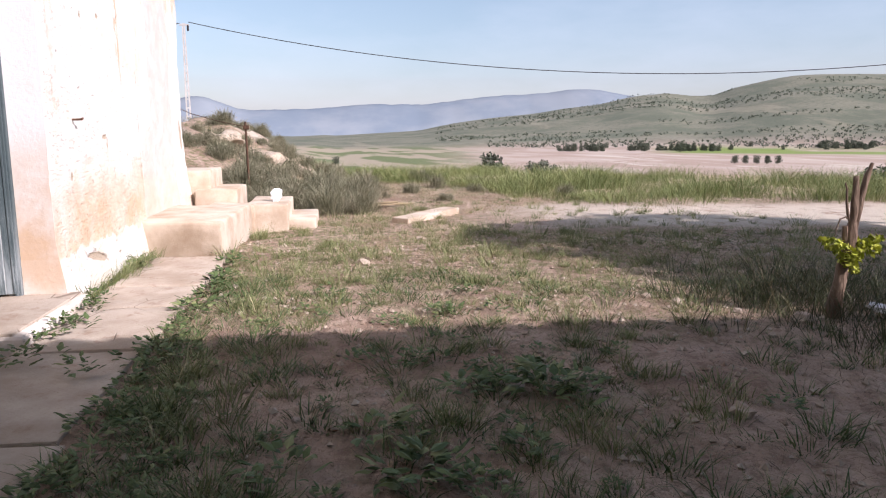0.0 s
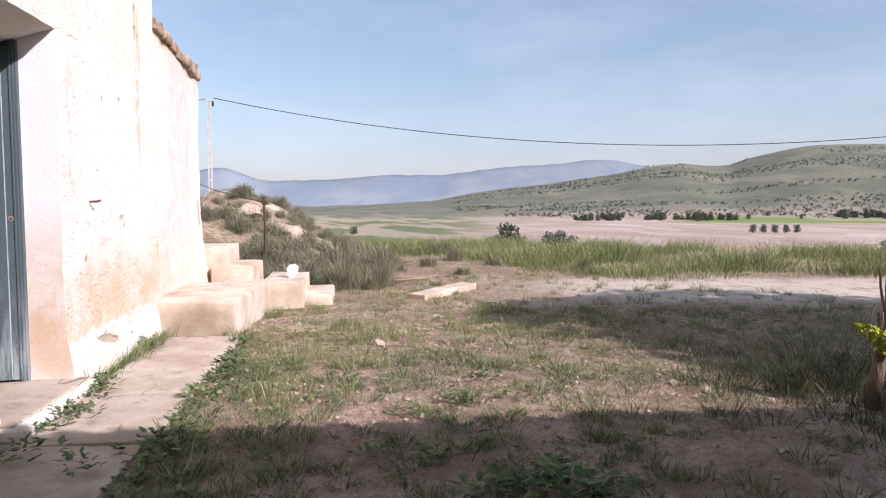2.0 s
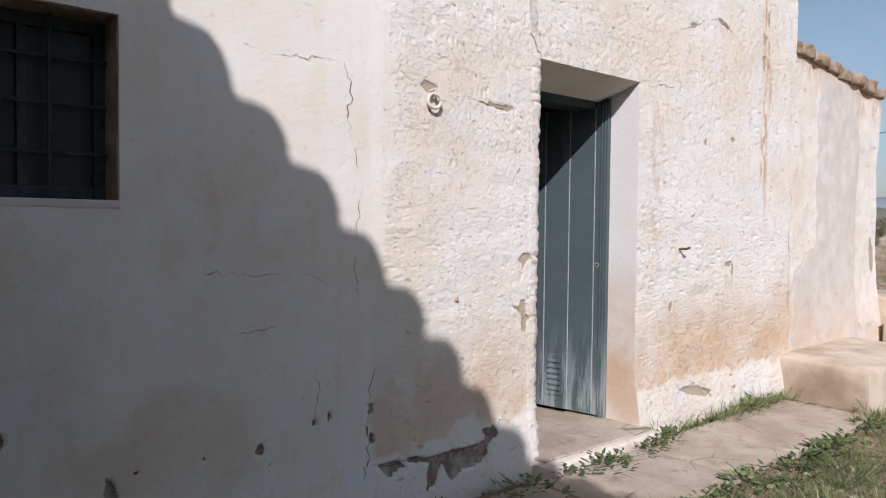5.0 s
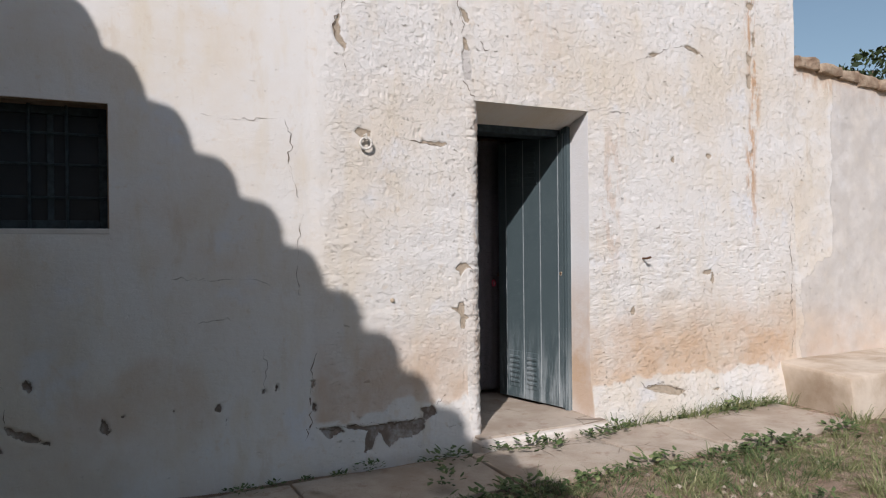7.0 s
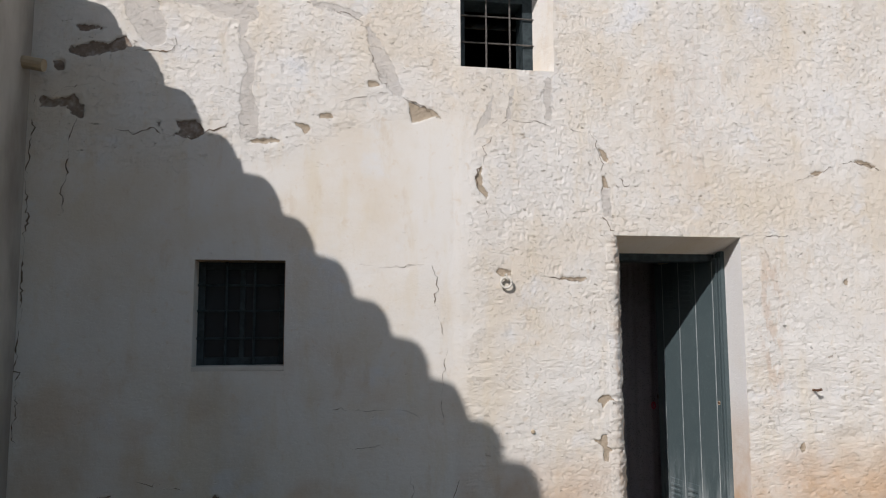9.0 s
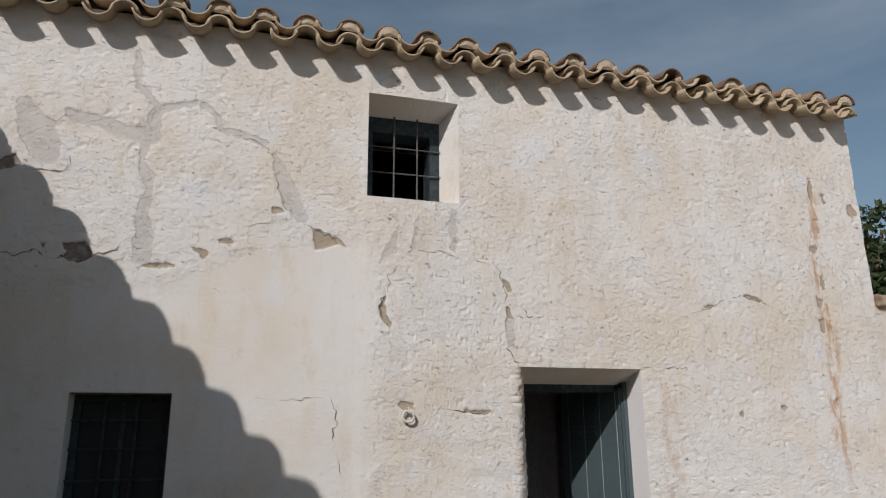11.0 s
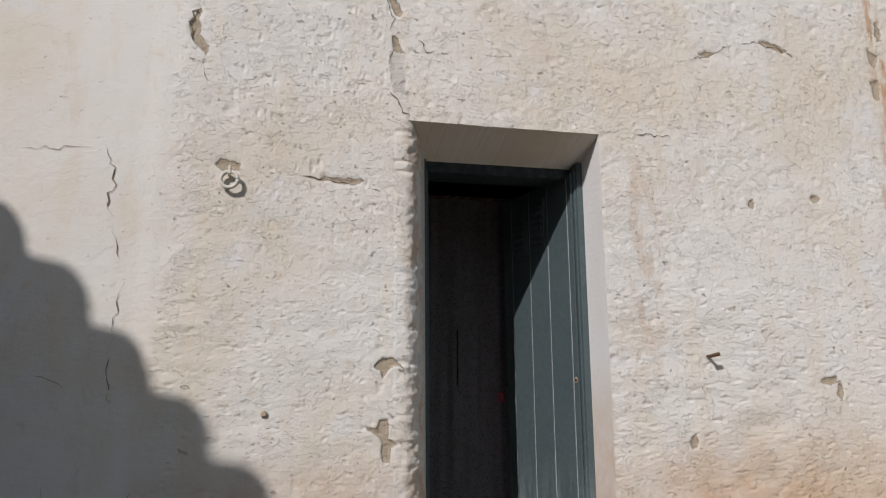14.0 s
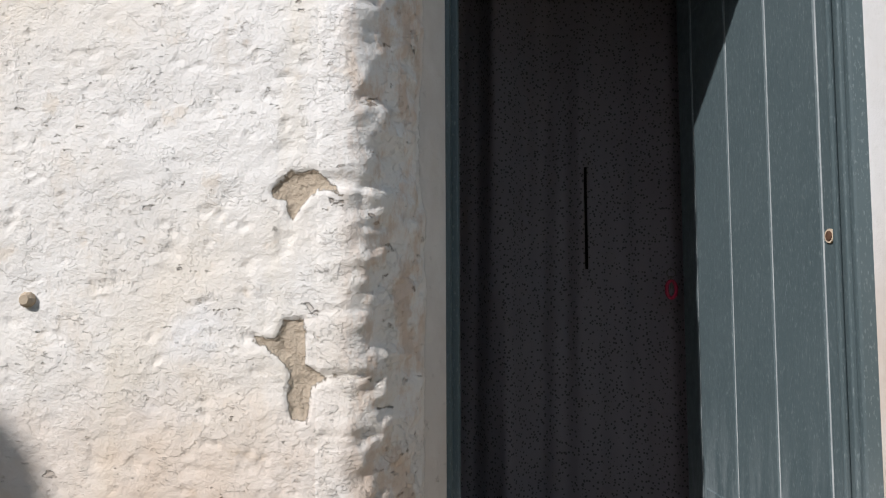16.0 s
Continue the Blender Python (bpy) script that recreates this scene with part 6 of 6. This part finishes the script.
part("branch", bark(tube([(0.0, -0.070, 0.42), (0.01, -0.088, 0.54), (0.0, -0.095, 0.65), (0.0, -0.110, 0.74), (0.0, -0.132, 0.81), (0.0, -0.152, 0.87)], [0.022, 0.021, 0.020, 0.019, 0.017, 0.011], sides=9), 0.005), MAT_BARK, stump, "snapped leaning stem", True)
part("branch", tube([(0.0, -0.04, 0.40), (0.0, -0.022, 0.46), (0.0, -0.015, 0.52)], [0.022, 0.018, 0.014], sides=8), MAT_BARK, stump, "sawn side branch")
part("twig", tube([(0.0, -0.05, 0.52), (0.0, -0.025, 0.59), (0.0, -0.012, 0.66), (0.0, -0.008, 0.73), (0.0, 0.006, 0.765)], [0.008, 0.008, 0.007, 0.006, 0.004], sides=6), MAT_BARK, stump)
part("twig", tube([(0.0, -0.05, 0.545), (0.0, -0.015, 0.572), (0.0, 0.018, 0.560), (0.0, 0.036, 0.51), (0.0, 0.044, 0.46)], [0.006, 0.005, 0.005, 0.004, 0.003], sides=6), MAT_BARK, stump)
part("twig", tube([(0.0, -0.03, 0.12), (0.02, -0.075, 0.26), (0.0, -0.10, 0.40)], [0.012, 0.008, 0.004], sides=6), MAT_BARK, stump)
v, f = leaf_cloud([(-0.03, 0.06, 0.42), (-0.04, 0.0, 0.38), (-0.02, -0.06, 0.35), (0.0, -0.12, 0.41), (-0.03, -0.17, 0.39), (0.0, -0.21, 0.44), (-0.03, -0.03, 0.32), (0.02, 0.09, 0.44), (0.0, -0.08, 0.27)], [0.06, 0.06, 0.06, 0.055, 0.055, 0.04, 0.05, 0.035, 0.04], 620, 0.021, 5, 0.6)
part("foliage", raw_mesh("foliage", v.tolist(), f), MAT_SPROUT, stump, "yellow-green fresh leaves")
p = np.stack([rnd.normal(0.25, 0.42, 130), rnd.normal(-4.6, 0.5, 130)], 1)
tagged(scatter_blades("stump_grass", p, (18, 34), (0.06, 0.27), (0.0012, 0.003), 0.07, (0.2, 1.1), MAT_SHADED_BRUSH, 16), "dark wild grass round the stump", "grass", kind="stuff")


# ---- fence post, pole and cable ----
post = empty("fence_post", (7.0, -0.42, 0.05))
tagged(post, "thin rusty iron fence post with slack wire", "fence post")
part("rod", tube([(0, 0, -0.1), (-0.005, 0.01, 0.6), (0.0, 0.02, 1.19)], 0.016, sides=6), MAT_IRON, post)
part("clamp", box(-0.03, 0.03, -0.03, 0.05, 1.08, 1.14, 0.005), MAT_IRON, post)
part("wire", tube([(0, 0.02, 1.12), (0.6, 0.45, 1.20), (1.3, 1.0, 1.34), (2.2, 1.7, 1.6)], 0.006, sides=5), MAT_IRON, post, "slack barbed wire")

pole = empty("utility_pole", (60.0, 10.6, 2.0))
tagged(pole, "tall concrete lattice power pole on the hillside", "utility pole")
for dy in (-0.19, 0.19):
    part("upright", tube([(0, dy, -4.0), (0, dy * 0.35, 8.35)], [0.09, 0.07], sides=4), MAT_POLE, pole)
for k in range(13):
    z = -1.5 + 0.72 * k
    w = 0.19 * (1 - 0.65 * (z + 4) / 12.35)
    part("rung", box(-0.05, 0.05, -w, w, z, z + 0.12), MAT_POLE, pole)
part("crossarm", box(-0.06, 0.06, -0.45, 0.30, 8.15, 8.3), MAT_POLE, pole)
part("insulator", tube([(0, -0.35, 7.75), (0, -0.35, 8.2)], 0.09), MAT_CABLE, pole)


def sagging(a, b, sag, n=40):
    a, b = Vector(a), Vector(b)
    return [a.lerp(b, i / n) - Vector((0, 0, sag * 4 * (i / n) * (1 - i / n))) for i in range(n + 1)]


cable = part("power_cable", tube(sagging((60, 10.2, 10.45), (40.1, -65.2, 9.3), 4.1), 0.032, sides=6), MAT_CABLE)
tagged(cable, "black sagging power cable", "cable")
cable = part("power_cable", tube(sagging((60, 10.9, 10.35), (70.0, 60.0, 10.0), 2.0), 0.03, sides=6), MAT_CABLE)
tagged(cable, "black sagging power cable", "cable")


# ---- trees ----
def tree(name, height, crown, count, leaf, seed, material, label, lumps=9, low=0.3):
    rnd = np.random.RandomState(seed)
    root = empty(name)
    trunk = tube([(0, 0, -0.3), (0.03 * height * rnd.normal() * 0.3, 0, height * 0.4), (0, 0, height * 0.85)], [height * 0.03, height * 0.022, height * 0.008], sides=7)
    centres = []
    for k in range(lumps):
        a, r = rnd.uniform(0, 2 * np.pi), crown * rnd.uniform(0.1, 0.75)
        z = height * rnd.uniform(low + 0.1, 0.9)
        r *= 1.0 - 0.5 * (z / height)
        centres.append((r * np.cos(a), r * np.sin(a), z))
        tube([(0, 0, z * 0.75), (r * np.cos(a), r * np.sin(a), z)], [height * 0.010, height * 0.004], trunk, 5)
    part("trunk", trunk, MAT_BARK, root)
    v, f = leaf_cloud(centres, [crown * rnd.uniform(0.32, 0.6) for _ in centres], count, leaf, seed + 1, 0.8)
    part("crown", raw_mesh("crown", v.tolist(), f), material, root)
    return tagged(root, label, "tree")


def stand(root, x, y, turn=0, scale=1.0):
    root.matrix_world = pose(x, y, float(ground_height(x, y)), 0, 0, turn) @ Matrix.Scale(scale, 4)
    return root


def at_azimuth(az, d):
    return EYE0[0] + d * math.cos(radians(az)), EYE0[1] + d * math.sin(radians(az))


shade = tree("yard_tree", 6.2, 2.7, 9000, 0.16, 3, MAT_PINE, "dense dark tree shading the yard", 15, 0.35)
stand(shade, -1.9, -10.5)
for k, (x, y, h) in enumerate(((17.3, 12.8, 7.2), (20.5, 11.0, 6.5), (15.5, 14.5, 6.0))):
    t = tree("pine_tree", h, 2.4, 5000, 0.14, 60 + k, MAT_PINE, "dark green pine on the slope behind the house", 14, 0.25)
    stand(t, x, y)

round_tree = tree("round_tree", 8.0, 4.8, 900, 0.5, 71, MAT_FAR_TREE, "dark round tree on the valley floor", 12, 0.0)
stand(round_tree, *at_azimuth(-27.0, 700))
tagged(round_tree, group="trees in the valley")
r = random.Random(5)
for low, high, near_by, deep, trees in ((-21.2, -17.6, 720, 40, 16), (-29.8, -23.2, 730, 50, 30), (-40.8, -36.4, 800, 60, 30), (-46, -15, 760, 90, 14)):
    for k in range(trees):
        x, y = at_azimuth(r.uniform(low, high), near_by + r.uniform(0, deep))
        copy_thing(round_tree, pose(x, y, float(ground_height(x, y)) - 1.0, 0, 0, r.uniform(0, 360)) @ Matrix.Scale(r.uniform(0.4, 1.05), 4))
for k in range(5):
    x, y = at_azimuth(-30.9 - 0.72 * k, 430)
    copy_thing(round_tree, pose(x, y, float(ground_height(x, y)), 0, 0, 70 * k) @ Matrix.Scale(0.55, 4))
for az, d, s in ((-12.4, 46, 0.27), (-11.2, 46, 0.17), (-13.1, 45, 0.18), (-15.8, 45, 0.19), (-16.6, 45, 0.20), (-17.4, 46, 0.18), (-10.3, 48, 0.14), (-38.6, 150, 0.9), (-40.2, 150, 1.2), (-41.8, 152, 1.3), (-43.5, 155, 1.25), (-2.0, 120, 0.25), (-4.0, 140, 0.3), (2.0, 260, 0.5), (4.0, 330, 0.55), (5.5, 420, 0.6), (0, 400, 0.6)):
    x, y = at_azimuth(az, d)
    copy_thing(round_tree, pose(x, y, float(ground_height(x, y)) - 0.3, 0, 0, az * 40) @ Matrix.Scale(s, 4))

# far hillside wood and scrub
rnd = np.random.RandomState(77)
verts, faces = [], []
n = 5200
az = rnd.uniform(-50, -8, n)
dd = rnd.uniform(780, 1750, n)
keep = fbm(az * 0.10, dd * 0.014, 88, 4) + 0.10 * np.exp(-((dd - 1050 - az * 6) / 70.0) ** 2) > 0.55
az, dd = np.radians(az[keep]), dd[keep]
x, y = EYE0[0] + dd * np.cos(az), EYE0[1] + dd * np.sin(az)
z = ground_height(x, y)
for k in range(len(x)):
    v, f = leaf_cloud([(x[k], y[k], z[k] + 2.0)], [rnd.uniform(1.2, 2.6)], 10, 1.1, k)
    b = len(verts)
    verts += v.tolist()
    faces += [[b + i for i in q] for q in f]
wood = part("hillside_wood", raw_mesh("hillside_wood", verts, faces), MAT_FAR_TREE)
tagged(wood, "dark scattered woodland on the far hillside", "woodland", kind="stuff")


# ---- far hut ----
hx, hy = at_azimuth(-42.6, 158)
hut = empty("farm_hut", (hx, hy, float(ground_height(hx, hy))))
hut.rotation_euler = (0, 0, radians(20))
tagged(hut, "small pale farm hut beside the valley trees", "hut")
part("wall", box(-3, 3, -2.5, 2.5, -0.5, 12.4), MAT_CEMENT, hut)
gable = bmesh.new()
ends = [[gable.verts.new((x, y, z)) for y, z in ((-2.9, 12.3), (2.9, 12.3), (0, 13.6))] for x in (-3.3, 3.3)]
gable.faces.new(ends[0])
gable.faces.new(ends[1][::-1])
for i in range(3):
    gable.faces.new((ends[0][i], ends[1][i], ends[1][(i + 1) % 3], ends[0][(i + 1) % 3]))
part("roof", gable, MAT_TILE, hut, "brown tiled roof")
part("window", box(-3.06, -3.0, -0.6, 0.6, 9.8, 11.2), MAT_DARK, hut)
